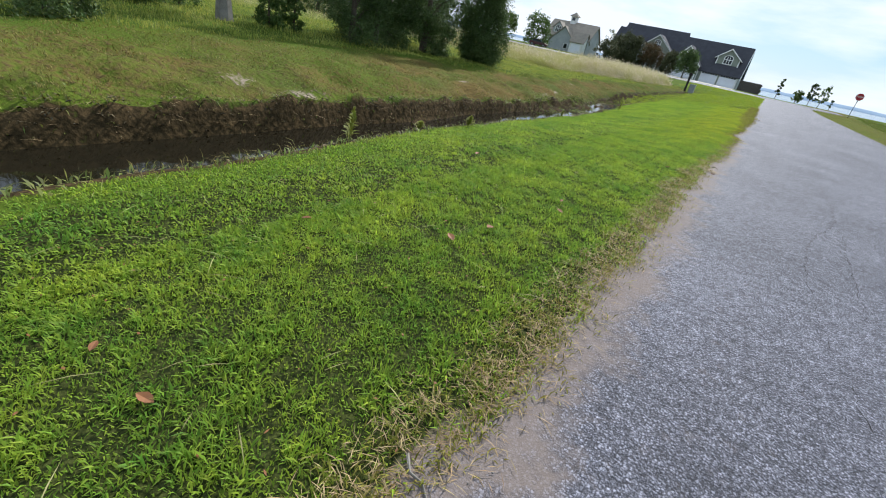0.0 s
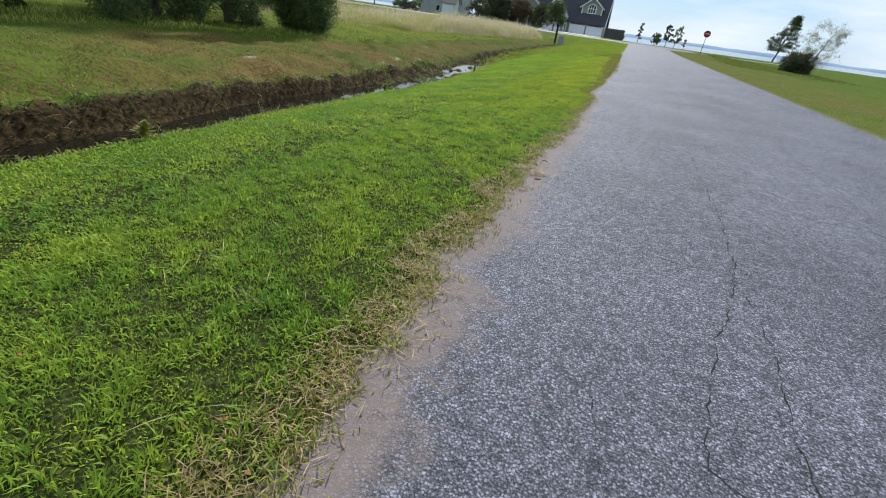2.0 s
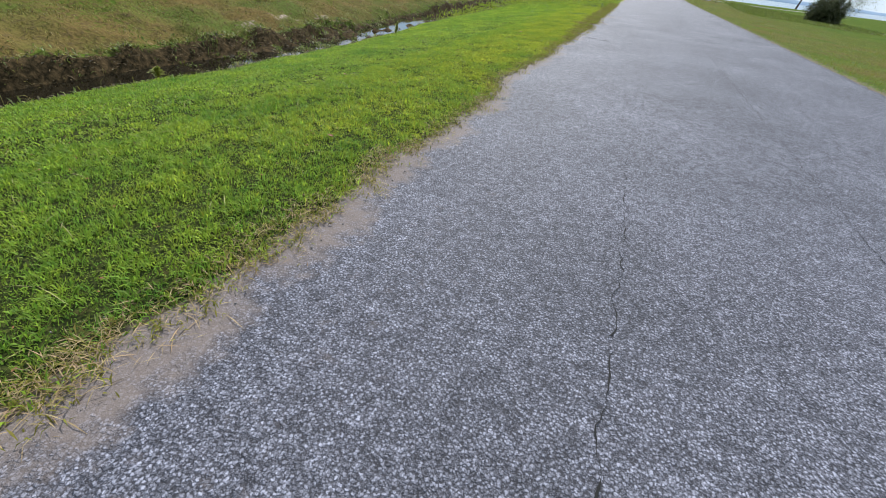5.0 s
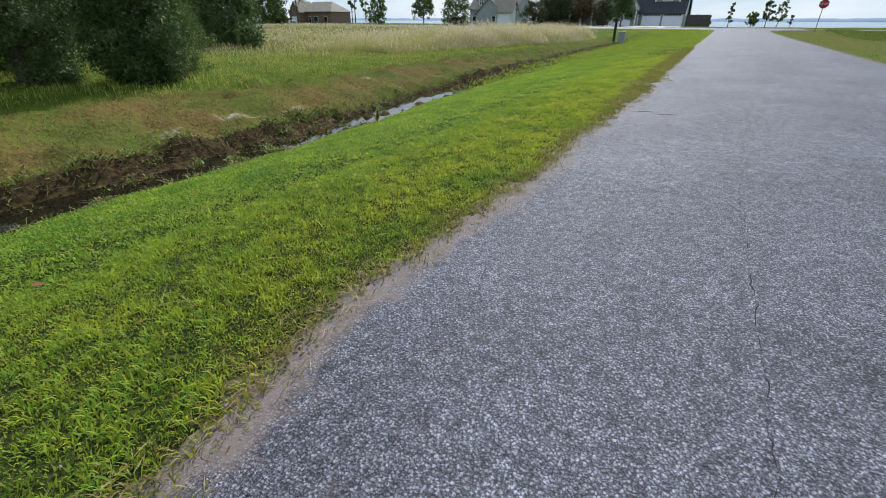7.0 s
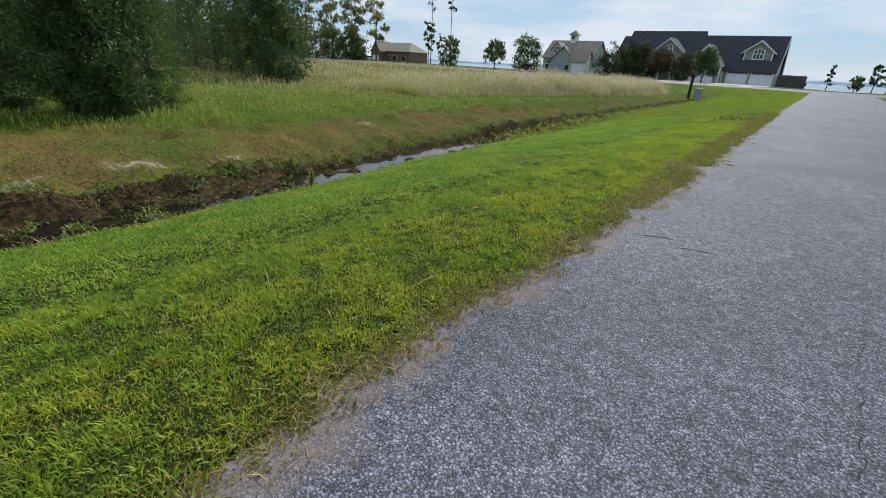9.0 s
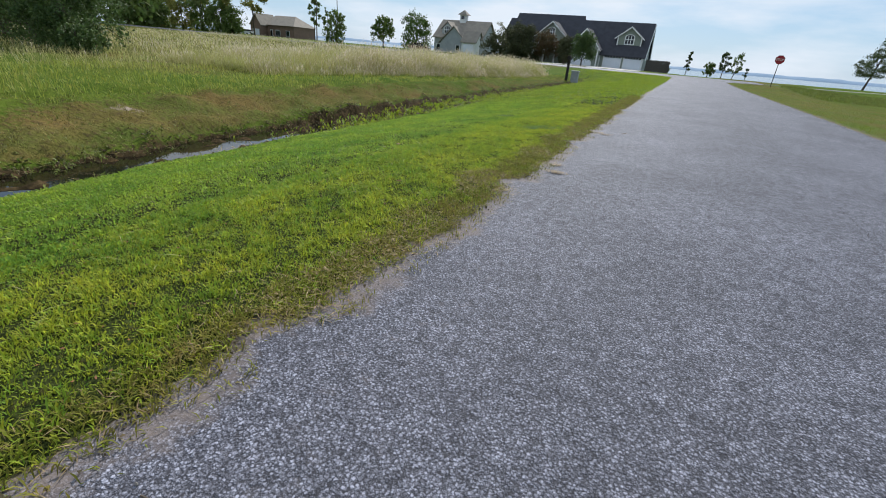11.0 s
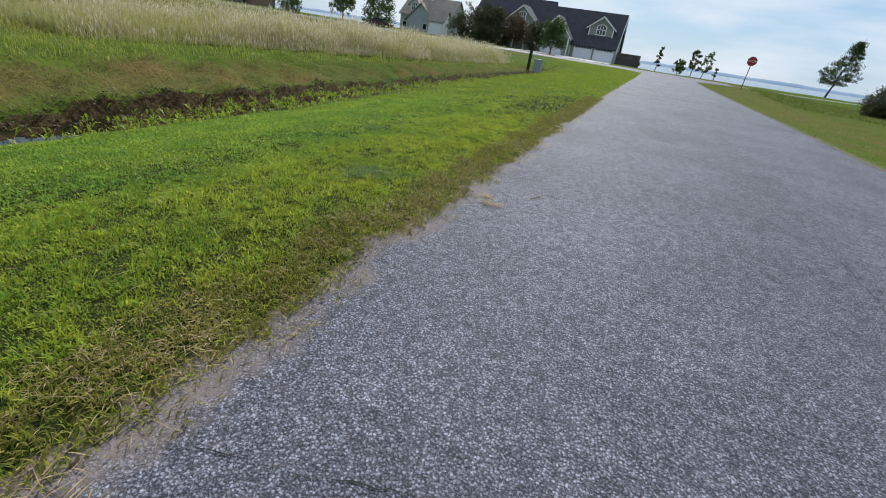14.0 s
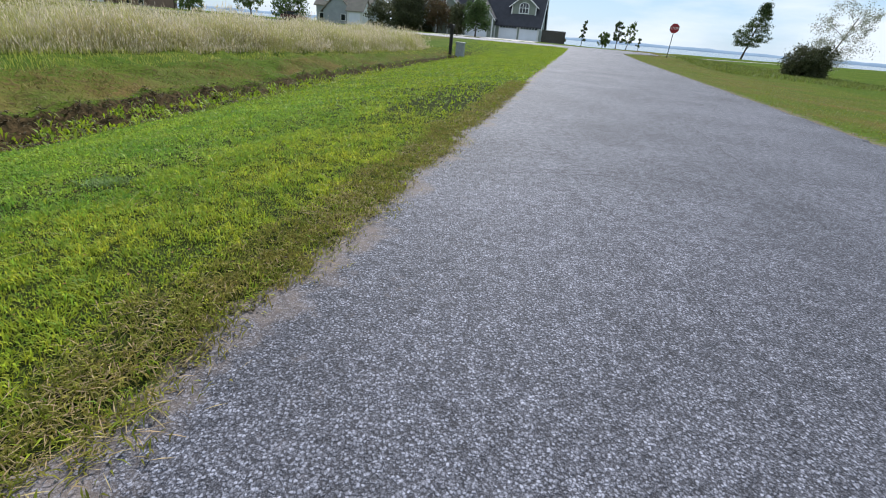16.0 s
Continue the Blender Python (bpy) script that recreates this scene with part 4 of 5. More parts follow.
def utility_box(x, y):
    z = float(terrain(x, y)) - 0.05
    t = thing("utility_box", (x, y, z), "grey-green utility pedestal standing in the grass", "utility box")
    b = bmesh.new()
    box(b, -0.32, 0.32, -0.28, 0.28, 0.06, 1.15)
    bmesh.ops.bevel(b, geom=b.edges[:], offset=0.03, segments=2, affect="EDGES")
    part("cabinet", b, BOX_GREY, t)
    b = bmesh.new()
    prism(b, [(-0.36, -0.33, 1.15), (0.36, -0.33, 1.15), (0.36, 0.33, 1.15), (-0.36, 0.33, 1.15)], (0, 0, 0.1))
    part("lid", b, BOX_GREY, t)
    part("base", solid(box, -0.4, 0.4, -0.36, 0.36, -0.05, 0.06), CONCRETE, t)
    part("latch", solid(box, 0.18, 0.24, -0.30, -0.279, 0.6, 0.75), GALVANIZED, t)


utility_box(-8.0, 63.0)


def fence_run(x0, x1, y, z0, height):
    f = thing("fence", (x0, y, z0), "dark weathered board fence beside the garage", "fence")
    n = int((x1 - x0) / 0.19)
    b = solid(box, 0, 0.186, -0.02, 0.0, 0, height)
    me = made(b, "board", FENCE_WOOD)
    for k in range(n):
        o = new("board", me)
        o.parent, o.location = f, (k * 0.19, 0, 0.02 * ((k * 7) % 3))
    for k in range(int((x1 - x0) / 1.8) + 1):
        part("post", solid(box, k * 1.8, k * 1.8 + 0.11, 0.06, 0.17, -0.2, height + 0.08), FENCE_WOOD, f)
    for zz in (0.4, height - 0.35):
        part("rail", solid(box, 0, x1 - x0, 0.001, 0.06, zz, zz + 0.09), FENCE_WOOD, f)


fence_run(-6.2, -1.7, 120.6, 0.22, 2.1)


def car(x, y, z, turn, mat, label):
    c = thing("car", (x, y, z), label, "car")
    c.rotation_euler = (0, 0, radians(turn))
    b = bmesh.new()
    prism(b, [(-2.2, -0.86, 0.35), (2.2, -0.86, 0.35), (2.25, -0.86, 0.7), (1.3, -0.86, 0.92), (-1.9, -0.86, 0.98), (-2.25, -0.86, 0.8)], (0, 1.72, 0))
    bmesh.ops.bevel(b, geom=b.edges[:], offset=0.06, segments=2, affect="EDGES")
    part("body", b, mat, c)
    b = bmesh.new()
    prism(b, [(-1.75, -0.76, 0.93), (0.95, -0.76, 0.9), (0.3, -0.76, 1.42), (-1.2, -0.76, 1.45)], (0, 1.52, 0))
    part("windows", b, GLASS, c, "dark car windows")
    b = bmesh.new()
    prism(b, [(-1.22, -0.74, 1.43), (0.32, -0.74, 1.40), (0.2, -0.74, 1.48), (-1.1, -0.74, 1.5)], (0, 1.48, 0))
    part("roof", b, mat, c)
    for wx in (-1.4, 1.4):
        for wy in (-0.8, 0.8):
            b = bmesh.new()
            bmesh.ops.create_cone(b, cap_ends=True, segments=18, radius1=0.34, radius2=0.34, depth=0.2, matrix=pose(wx, wy, 0.34, 90, 0, 0))
            wheel = part("wheel", b, TYRE, c)
            b = bmesh.new()
            bmesh.ops.create_cone(b, cap_ends=True, segments=14, radius1=0.2, radius2=0.2, depth=0.22, matrix=pose(wx, wy, 0.34, 90, 0, 0))
            part("rim", b, GALVANIZED, wheel)


car(-48.4, 103.5, float(terrain(-48.4, 103.5)), 8, CAR_DARK, "dark red car parked before the pale house")
car(-131, 133.5, float(terrain(-131, 133.5)), 10, CAR_WHITE, "white car parked before the brick house")


# ---- trees ----
def leaf_cloud(rng, centres, spreads, per, size, flat=1.0, slim=0.3):
    """Leaves scattered round the given centres: an array of folded diamonds."""
    c = np.repeat(centres, per, 0)
    s = np.repeat(spreads, per)[:, None]
    p = c + rng.normal(0, 0.5, c.shape) * s * np.array([1, 1, flat])
    n = len(p)
    d = rng.normal(0, 1, (n, 3))
    d /= np.linalg.norm(d, axis=1)[:, None]
    e = np.cross(d, rng.normal(0, 1, (n, 3)))
    e /= np.linalg.norm(e, axis=1)[:, None] + 1e-9
    ln = (size * rng.uniform(0.6, 1.4, n))[:, None]
    f = np.cross(d, e)
    return np.stack([p - d * ln * 0.5, p + e * ln * slim + f * ln * 0.1, p + d * ln * 0.5, p - e * ln * slim + f * ln * 0.1], 1)


def tree(x, y, height, radius, shape, leaf, bark, label, seed, clumps=220, per=26, size=0.12, trunk=0.12, bare=0.0, lean=(0, 0), group="", name="tree", category="tree", flat=1.0, sink=0.05, slim=0.3):
    """A tapered trunk with limbs, and a crown of many small leaves whose outline follows shape: cone, dome, umbrella, tall or open."""
    rng = np.random.default_rng(seed)
    t = thing(name, (x, y, float(terrain(x, y)) - sink), label, category, group)
    bm = bmesh.new()
    k = np.linspace(0, 1, 7)
    tx = lean[0] * k + 0.04 * height * 0.2 * np.sin(k * 5 + seed) * k
    ty = lean[1] * k + 0.04 * height * 0.2 * np.cos(k * 4 + seed) * k
    top = height * (0.93 if shape in ("cone", "tall") else 0.8)
    tube(bm, [(tx[i], ty[i], top * k[i]) for i in range(7)], [trunk * (1.25 if i == 0 else 1) * (1 - 0.85 * k[i]) + 0.008 for i in range(7)])
    cs, ss = [], []
    masses = []
    if shape != "cone":
        count = {"dome": 15, "open": 13, "umbrella": 12, "tall": 9}[shape]
        for j in range(count):
            u = (j + rng.uniform(0.1, 0.9)) / count
            env = {"dome": math.sqrt(max(0.05, 1 - (2 * u - 0.85) ** 2 / 1.4)), "open": math.sqrt(max(0.05, 1 - (2 * u - 1.0) ** 2 / 1.2)),
                   "umbrella": 0.35 + 0.75 * abs(math.sin(u * 5 + seed)) * (1 - 0.55 * u), "tall": 0.8 - 0.35 * u}[shape]
            a = j * 2.4 + rng.uniform(-0.6, 0.6)
            off = env * radius * rng.uniform(0.35, 0.72)
            rad = radius * (rng.uniform(0.34, 0.55) if shape == "dome" else rng.uniform(0.24, 0.42))
            z = height * (bare + (1 - bare) * u) - rad * 0.35
            kk = np.clip(z / height, 0, 1)
            masses.append((np.interp(kk, k, tx) + off * math.cos(a), np.interp(kk, k, ty) + off * math.sin(a), max(z, rad * 0.5), rad))
    while len(cs) < clumps:
        if shape == "cone":
            u = rng.uniform(0, 1) ** 1.25
            r = (1 - u) ** 0.8 * (0.55 + 0.45 * min(1, u * 7))
            a = rng.uniform(0, math.tau)
            r *= 1 + 0.22 * math.sin(a * 5 + u * 11 + seed) + 0.14 * math.sin(a * 9 - u * 23)
            q = r * 0.85 * math.sqrt(rng.uniform(0.15, 1))
            z = height * (bare + (1 - bare) * u)
            cs.append((np.interp(z / height, k, tx) + radius * q * math.cos(a), np.interp(z / height, k, ty) + radius * q * math.sin(a), z * 0.97))
            ss.append(radius * rng.uniform(0.10, 0.20))
        else:
            mx, my, mz, mr = masses[int(rng.integers(len(masses)))]
            v = rng.normal(0, 1, 3)
            v /= np.linalg.norm(v)
            q = mr * rng.uniform(0.45, 1.05)
            cs.append((mx + v[0] * q, my + v[1] * q, max(0.06, mz + v[2] * q * 0.75)))
            ss.append(mr * rng.uniform(0.22, 0.45))
    cs, ss = np.array(cs), np.array(ss)
    part("trunk", bm, bark, t)
    ends = cs[:: max(1, len(cs) // 7)] if shape == "cone" else np.array(masses)[:, :3]
    for e in ends:
        zc = float(np.clip(e[2] - (0.16 if shape != "umbrella" else 0.05) * height, 0.1 * height, top * 0.95))
        kk = zc / top
        root = (float(np.interp(kk, k, tx)), float(np.interp(kk, k, ty)), zc)
        mid = tuple(0.5 * (root[i] + float(e[i])) + (0, 0, 0.03 * height)[i] for i in range(3))
        r0 = max(0.012, trunk * 0.45 * (1 - 0.6 * kk))
        b = bmesh.new()
        tube(b, [root, mid, tuple(float(v) for v in e)], [r0, r0 * 0.6, r0 * 0.2], 5)
        part("limb", b, bark, t)
    part("crown", quads("crown", leaf_cloud(rng, cs, ss, per, size, flat, slim), leaf), None, t)
    return t


CEDAR_LABEL = "dense dark green cedar with foliage to the ground"
tree(-12.5, 16.9, 6.2, 1.75, "cone", CEDAR, BARK, CEDAR_LABEL, 11, 900, 76, 0.115, 0.13, 0.03, slim=0.105, name="cedar", group="cedars along the field")
tree(-12.9, 18.2, 5.0, 1.2, "cone", CEDAR_LIGHT, BARK, "lighter green young cedar at the field's edge", 15, 420, 60, 0.10, 0.1, 0.02, slim=0.08, name="cedar", group="cedars along the field")
tree(-14.6, 15.0, 7.2, 1.9, "dome", CEDAR, BARK, "broad dark evergreen behind the bank", 12, 620, 60, 0.125, 0.16, 0.06, slim=0.12, name="cedar", group="cedars along the field")
tree(-16.0, 13.0, 6.8, 1.9, "dome", CEDAR, BARK, "broad dark evergreen behind the bank", 13, 560, 58, 0.125, 0.14, 0.05, slim=0.12, name="cedar", group="cedars along the field")
tree(-15.4, 10.9, 6.5, 1.8, "dome", CEDAR, BARK, "broad dark evergreen behind the bank", 14, 520, 58, 0.125, 0.14, 0.05, slim=0.12, name="cedar", group="cedars along the field")
tree(-18.5, 16.5, 8.5, 2.4, "dome", CEDAR, BARK, "tall dark evergreen in the hedgerow", 16, 480, 44, 0.15, 0.2, 0.05, slim=0.18, name="cedar", group="cedars along the field")
tree(-13.6, -0.2, 5.0, 1.5, "dome", CEDAR, BARK, "small dark evergreen standing alone", 17, 420, 46, 0.12, 0.1, 0.02, slim=0.15, name="cedar")
tree(-17.6, 6.4, 9.0, 2.8, "dome", OAK, BARK_GREY, "broad-leaved tree with a thick bare grey trunk", 18, 320, 34, 0.16, 0.26, 0.34, lean=(-0.6, 0.2))
tree(-20.5, 2.4, 9.0, 2.8, "dome", OAK, BARK_GREY, "broad-leaved tree with a bare grey trunk", 19, 300, 34, 0.16, 0.2, 0.4)
for i, (x, y, h, r) in enumerate(((-17.0, 7.9, 1.5, 0.6), (-16.6, 8.8, 1.9, 0.55), (-19.6, 4.4, 1.3, 0.8), (-20.5, 10.8, 2.4, 0.9), (-22.0, 7.0, 2.2, 1.1))):
    tree(x, y, h, r, "dome", CEDAR_LIGHT, BARK, "low green shrub in rough grass", 30 + i, 110, 30, 0.09, 0.04, 0.03, name="shrub", category="shrub", group="shrubs in the rough grass")
for i, (x, y, h, r) in enumerate(((-24.6, 29.2, 5.6, 2.0), (-27.6, 30.4, 7.2, 2.8), (-32.0, 31.0, 7.6, 3.2), (-37.5, 32.0, 8.0, 3.6), (-43.5, 33.0, 8.2, 3.8), (-50.0, 33.0, 8.4, 4.0), (-57.0, 32.5, 8.4, 4.0), (-65.0, 31.0, 8.8, 4.2))):
    tree(x, y, h, r, "dome", CEDAR, BARK, "dark evergreen in the far hedgerow", 40 + i, 330, 40, 0.17, 0.18, 0.03, slim=0.2, name="cedar", group="far hedgerow")
tree(-22.6, 28.5, 1.3, 0.8, "dome", CEDAR, BARK, "low dark shrub at the hedgerow's end", 49, 80, 30, 0.12, 0.04, 0.02, name="shrub", category="shrub")
tree(-13.5, 17.7, 8.5, 1.9, "open", YELLOWING, BARK_GREY, "thin tree with yellowing leaves behind the cedars", 50, 170, 26, 0.15, 0.13, 0.5, lean=(-0.4, 0.0))
for i, (x, y, h, r, sh, lf) in enumerate(((-109, 108, 21, 4.2, "open", YELLOWING), (-114, 111, 23, 4.5, "open", OAK), (-120, 108, 24, 4.6, "open", YELLOWING), (-126, 111, 25, 5.0, "open", OAK), (-132, 108, 23, 5.0, "open", YELLOWING), (-139, 110, 25, 5.2, "open", OAK), (-147, 109, 24, 5.5, "open", OAK),
                                       (-104.5, 112, 20, 4.6, "open", YELLOWING), (-107, 107, 6.5, 3.6, "dome", OAK), (-111, 106, 8, 4.0, "dome", OAK), (-118, 107, 9, 4.5, "dome", OAK), (-125, 106, 8, 4.5, "dome", YELLOWING), (-131, 104, 6, 4.2, "dome", OAK), (-138, 105, 10, 5.5, "dome", OAK), (-146, 104, 10, 5.5, "dome", OAK))):
    tree(x, y, h, r, sh, lf, BARK, "tall thin roadside tree far across the field" if sh == "open" else "leafy undergrowth tree far across the field", 600 + i, 190, 22, 0.42, 0.2, 0.05 if sh == "dome" else 0.3, group="trees across the field")
for i, (x, y, h, r) in enumerate(((-97.0, 128, 25, 2.2), (-91.0, 130, 24, 1.9))):
    tree(x, y, h, r, "tall", PINE, BARK, "very tall thin pine with a bare trunk", 75 + i, 45, 16, 0.4, 0.14, 0.62, name="pine_tree", group="tall bare pines")
tree(-104, 135, 13, 2.6, "open", OAK, BARK, "spindly tree beside the brick house", 78, 110, 22, 0.45, 0.14, 0.35)
tree(-93.0, 128, 9, 1.6, "open", OAK, BARK, "spindly young tree near the shore", 79, 60, 22, 0.4, 0.1, 0.3)
tree(-71.0, 105.0, 6.6, 2.7, "dome", OAK, BARK, "round green young tree at the field's end", 80, 150, 26, 0.32, 0.12, 0.05)
tree(-58.3, 105.0, 5.9, 2.8, "dome", OAK, BARK, "round green young tree on a short trunk", 81, 150, 26, 0.32, 0.13, 0.38)
tree(-50.4, 105.5, 6.9, 3.8, "dome", CEDAR_LIGHT, BARK, "bushy green tree before the pale house", 82, 190, 28, 0.32, 0.14, 0.12)
tree(-33.0, 107.0, 4.6, 2.9, "dome", CEDAR_DARK, BARK, "bushy green tree between the houses", 83, 150, 26, 0.3, 0.12, 0.2)
tree(-36.0, 116.0, 7.0, 1.9, "open", PALE_LEAF, BARK_GREY, "thin half-bare pale tree", 84, 70, 14, 0.22, 0.07, 0.2)
tree(-31.0, 114.5, 6.4, 4.2, "dome", CEDAR_DARK, BARK, "large dark evergreen shrub before the house", 85, 420, 40, 0.28, 0.16, 0.03, name="shrub", category="shrub")
tree(-25.3, 115.0, 5.6, 3.1, "dome", RUSSET, BARK, "russet-leaved small tree before the porch", 86, 220, 30, 0.24, 0.1, 0.35)
tree(-21.6, 115.5, 3.0, 1.2, "dome", CEDAR_DARK, BARK, "dark shrub beside the porch", 87, 90, 26, 0.24, 0.06, 0.03, name="shrub", category="shrub")
tree(-28.0, 117.0, 1.6, 1.3, "dome", CEDAR_DARK, BARK, "dark shrub beside the porch", 88, 70, 26, 0.22, 0.05, 0.03, name="shrub", category="shrub")
tree(-19.3, 106.5, 4.7, 1.7, "dome", CEDAR_DARK, BARK, "dark leafy small tree before the garage", 99, 150, 30, 0.24, 0.1, 0.3)
tree(-16.0, 106.0, 5.5, 2.5, "dome", CEDAR, BARK, "green young tree on a slim trunk before the garage", 89, 240, 34, 0.24, 0.12, 0.33)
tree(-2.5, 122.0, 3.7, 1.3, "dome", CEDAR_LIGHT, BARK, "green shrub behind the board fence", 90, 80, 26, 0.25, 0.06, 0.1, name="shrub", category="shrub")
tree(1.3, 109.5, 3.9, 0.75, "tall", PINE, BARK, "slim young pine on the river bank", 91, 60, 44, 0.16, 0.05, 0.25, name="pine_tree", group="young pines on the bank")
tree(4.7, 110, 2.4, 1.05, "dome", OAK, BARK, "small round tree on the river bank", 92, 90, 40, 0.16, 0.06, 0.3)
tree(6.8, 110, 4.2, 1.3, "umbrella", PINE, BARK, "young pine on the river bank", 93, 80, 44, 0.16, 0.06, 0.3, name="pine_tree", group="young pines on the bank")
tree(8.4, 110, 4.1, 1.2, "open", OAK, BARK, "thin open young tree on the river bank", 94, 70, 34, 0.16, 0.05, 0.3, lean=(0.5, 0))
tree(10.3, 110, 1.9, 0.45, "dome", PINE, BARK, "very small young pine on the river bank", 95, 22, 22, 0.2, 0.04, 0.3, name="pine_tree", group="young pines on the bank")
tree(31.0, 129.0, 9.8, 3.9, "cone", PINE, BARK, "leaning open-crowned pine on the river bank", 96, 150, 70, 0.2, 0.16, 0.26, lean=(1.5, 0), name="pine_tree", flat=0.6)
tree(21.9, 77.5, 2.6, 2.1, "dome", CEDAR_DARK, BARK, "dense dark shrub on the mown bank", 97, 340, 80, 0.13, 0.1, 0.0, name="shrub", category="shrub")
tree(23.0, 77.9, 6.6, 3.1, "open", PALE_LEAF, BARK_GREY, "half-bare tree with sparse silvery leaves", 98, 300, 30, 0.12, 0.11, 0.2, lean=(1.4, 0.0), slim=0.2)

# far woods that close the field to the side and the land behind the walker
rngw = np.random.default_rng(5)
wx = np.concatenate([-150 + 12 * rngw.normal(0, 1, 150), rngw.uniform(-150, 160, 120), rngw.uniform(120, 190, 60)])
wyy = np.concatenate([rngw.uniform(-120, 120, 150), -110 + 10 * rngw.normal(0, 1, 120), rngw.uniform(-110, 60, 60)])
wh = rngw.uniform(7, 13, len(wx))
cw = []
sw = []
for x, y, h in zip(wx, wyy, wh):
    for _ in range(14):
        u = rngw.uniform(0.05, 1)
        rr = 4.5 * math.sqrt(max(0.05, 1 - (2 * u - 0.8) ** 2 / 1.5)) * math.sqrt(rngw.random())
        an = rngw.uniform(0, math.tau)
        cw.append((x + rr * math.cos(an), y + rr * math.sin(an), h * u))
        sw.append(2.4)
far_woods = new("far_woods", quads("far_woods", leaf_cloud(rngw, np.array(cw), np.array(sw), 7, 1.8), OAK))
tagged(far_woods, "distant green woods round the fields", "woods", kind="stuff")

# pier posts in the river
for k in range(9):
    px, py = 75 + k * 2.6, 168 + k * 1.1
    p = thing("pier_post", (px, py, RIVER_Z - 0.5), "dark wooden pier post standing in the river", "post", "pier posts")
    b = bmesh.new()
    tube(b, [(0, 0, 0), (0, 0, 2.3)], [0.16, 0.14], 8)
    part("pile", b, POST_DARK, p)
    if k % 2 == 0:
        part("cross_beam", solid(box, -0.1, 2.7, -0.06, 0.06, 1.5, 1.65), POST_DARK, p)


# ---- grasses and litter ----
def scatter(rng, n, x0, x1, y0, y1):
    return rng.uniform(x0, x1, n), rng.uniform(y0, y1, n)


def stuff(name, corners, mat, label, category):
    return tagged(new(name, quads(name, corners, mat)), label, category, kind="stuff")


def strewn(rng, x, y, z, length, width):
    """Straws that lie on the ground, each a narrow leaf."""
    n = len(x)
    a = rng.uniform(0, 2 * np.pi, n)
    d = np.stack([np.cos(a), np.sin(a), rng.uniform(-0.02, 0.16, n)], 1) * length[:, None]
    side = np.stack([-np.sin(a), np.cos(a), np.zeros(n)], 1) * width[:, None] / 2
    root = np.stack([x, y, z], 1)
    mid = root + 0.5 * d + np.stack([np.zeros(n), np.zeros(n), 0.05 * length], 1)
    return np.stack([root, mid + side, root + d, mid - side], 1)


def spikes(rng, x, y, z, length, width, lean):
    """Short fine blades, one slim triangle each."""
    n = len(x)
    a = rng.uniform(0, 2 * np.pi, n)
    root = np.stack([x, y, z], 1)
    side = np.stack([-np.sin(a), np.cos(a), np.zeros(n)], 1) * (width / 2)[:, None]
    tip = root + np.stack([np.cos(a) * np.sin(lean), np.sin(a) * np.sin(lean), np.cos(lean)], 1) * length[:, None]
    return np.stack([root - side, root + side, tip], 1)


def lawn_cover(x, y):
    """How much lawn grows here: all of it from the verge to the lip of the ditch."""
    return smooth(0.03, -0.03, x - verge_of(x, y)) * smooth(-0.25, 0.05, x - lip_of(y))


def sward(name, corners, x, y, label):
    """Lawn blades, greener at first and yellower farther along the lane."""
    late = np.random.default_rng(77).random(len(x)) < 0.8 * smooth(5, 14, y + 1.5 * ripple(x, y, 1.2, 51)) * smooth(-2.8, -0.8, x)
    n = corners.shape[1]
    for mat, pick, tone in ((BLADE, ~late, "bright green"), (BLADE_YELLOW, late, "yellowish green")):
        c = corners[pick]
        tagged(new(name, mesh_from(name, c, np.arange(n * len(c)).reshape(-1, n), mat)), label % tone, "grass", kind="stuff")


def tufts(x, y):
    return smooth(-0.55, 0.55, 0.5 * ripple(x, y, 0.11, 31) + 0.4 * ripple(x, y, 0.05, 36) + 0.25 * ripple(x, y, 0.3, 37))


def pale_edge(x, y):
    """1 where the mat turns to olive and straw along the asphalt."""
    off = x - verge_of(x, y)
    reach = 0.17 + 0.10 * smooth(5, 2, y) + 0.26 * smooth(15, 21, y) + 0.07 * ripple(x, y, 0.4, 47)
    return smooth(-reach - 0.1, -reach + 0.12, off)


rng = np.random.default_rng(21)
# fine blades close to the lane
x, y = scatter(rng, 620000, -2.5, 0.2, -5.2, 33)
tuft = tufts(x, y)
k = rng.random(len(x)) < lawn_cover(x, y) * (0.3 + 0.7 * tuft) * smooth(33, 28, y) * (1 - 0.75 * pale_edge(x, y)) * smooth(-2.5, -2.0, x)
x, y, tuft = x[k], y[k], tuft[k]
ln = rng.uniform(0.03, 0.07, len(x)) * (0.45 + 0.9 * tuft)
sward("lawn_grass", blades(rng, x, y, terrain(x, y) - 0.01, ln, rng.uniform(0.0045, 0.0085, len(x)), rng.uniform(0.3, 1.35, len(x)), 0.5), x, y, "short %s lawn grass beside the lane")
x, y = scatter(rng, 640000, -2.5, 0.2, -5.2, 33)
k = rng.random(len(x)) < lawn_cover(x, y) * smooth(33, 28, y) * (1 - 0.5 * pale_edge(x, y)) * smooth(-2.5, -2.0, x)
x, y = x[k], y[k]
low = spikes(rng, x, y, terrain(x, y) - 0.006, rng.uniform(0.02, 0.042, len(x)) * (0.7 + 0.5 * tufts(x, y)), rng.uniform(0.005, 0.009, len(x)), rng.uniform(0.3, 1.35, len(x)))
sward("lawn_undergrowth", low, x, y, "fine low %s blades under the lawn grass")

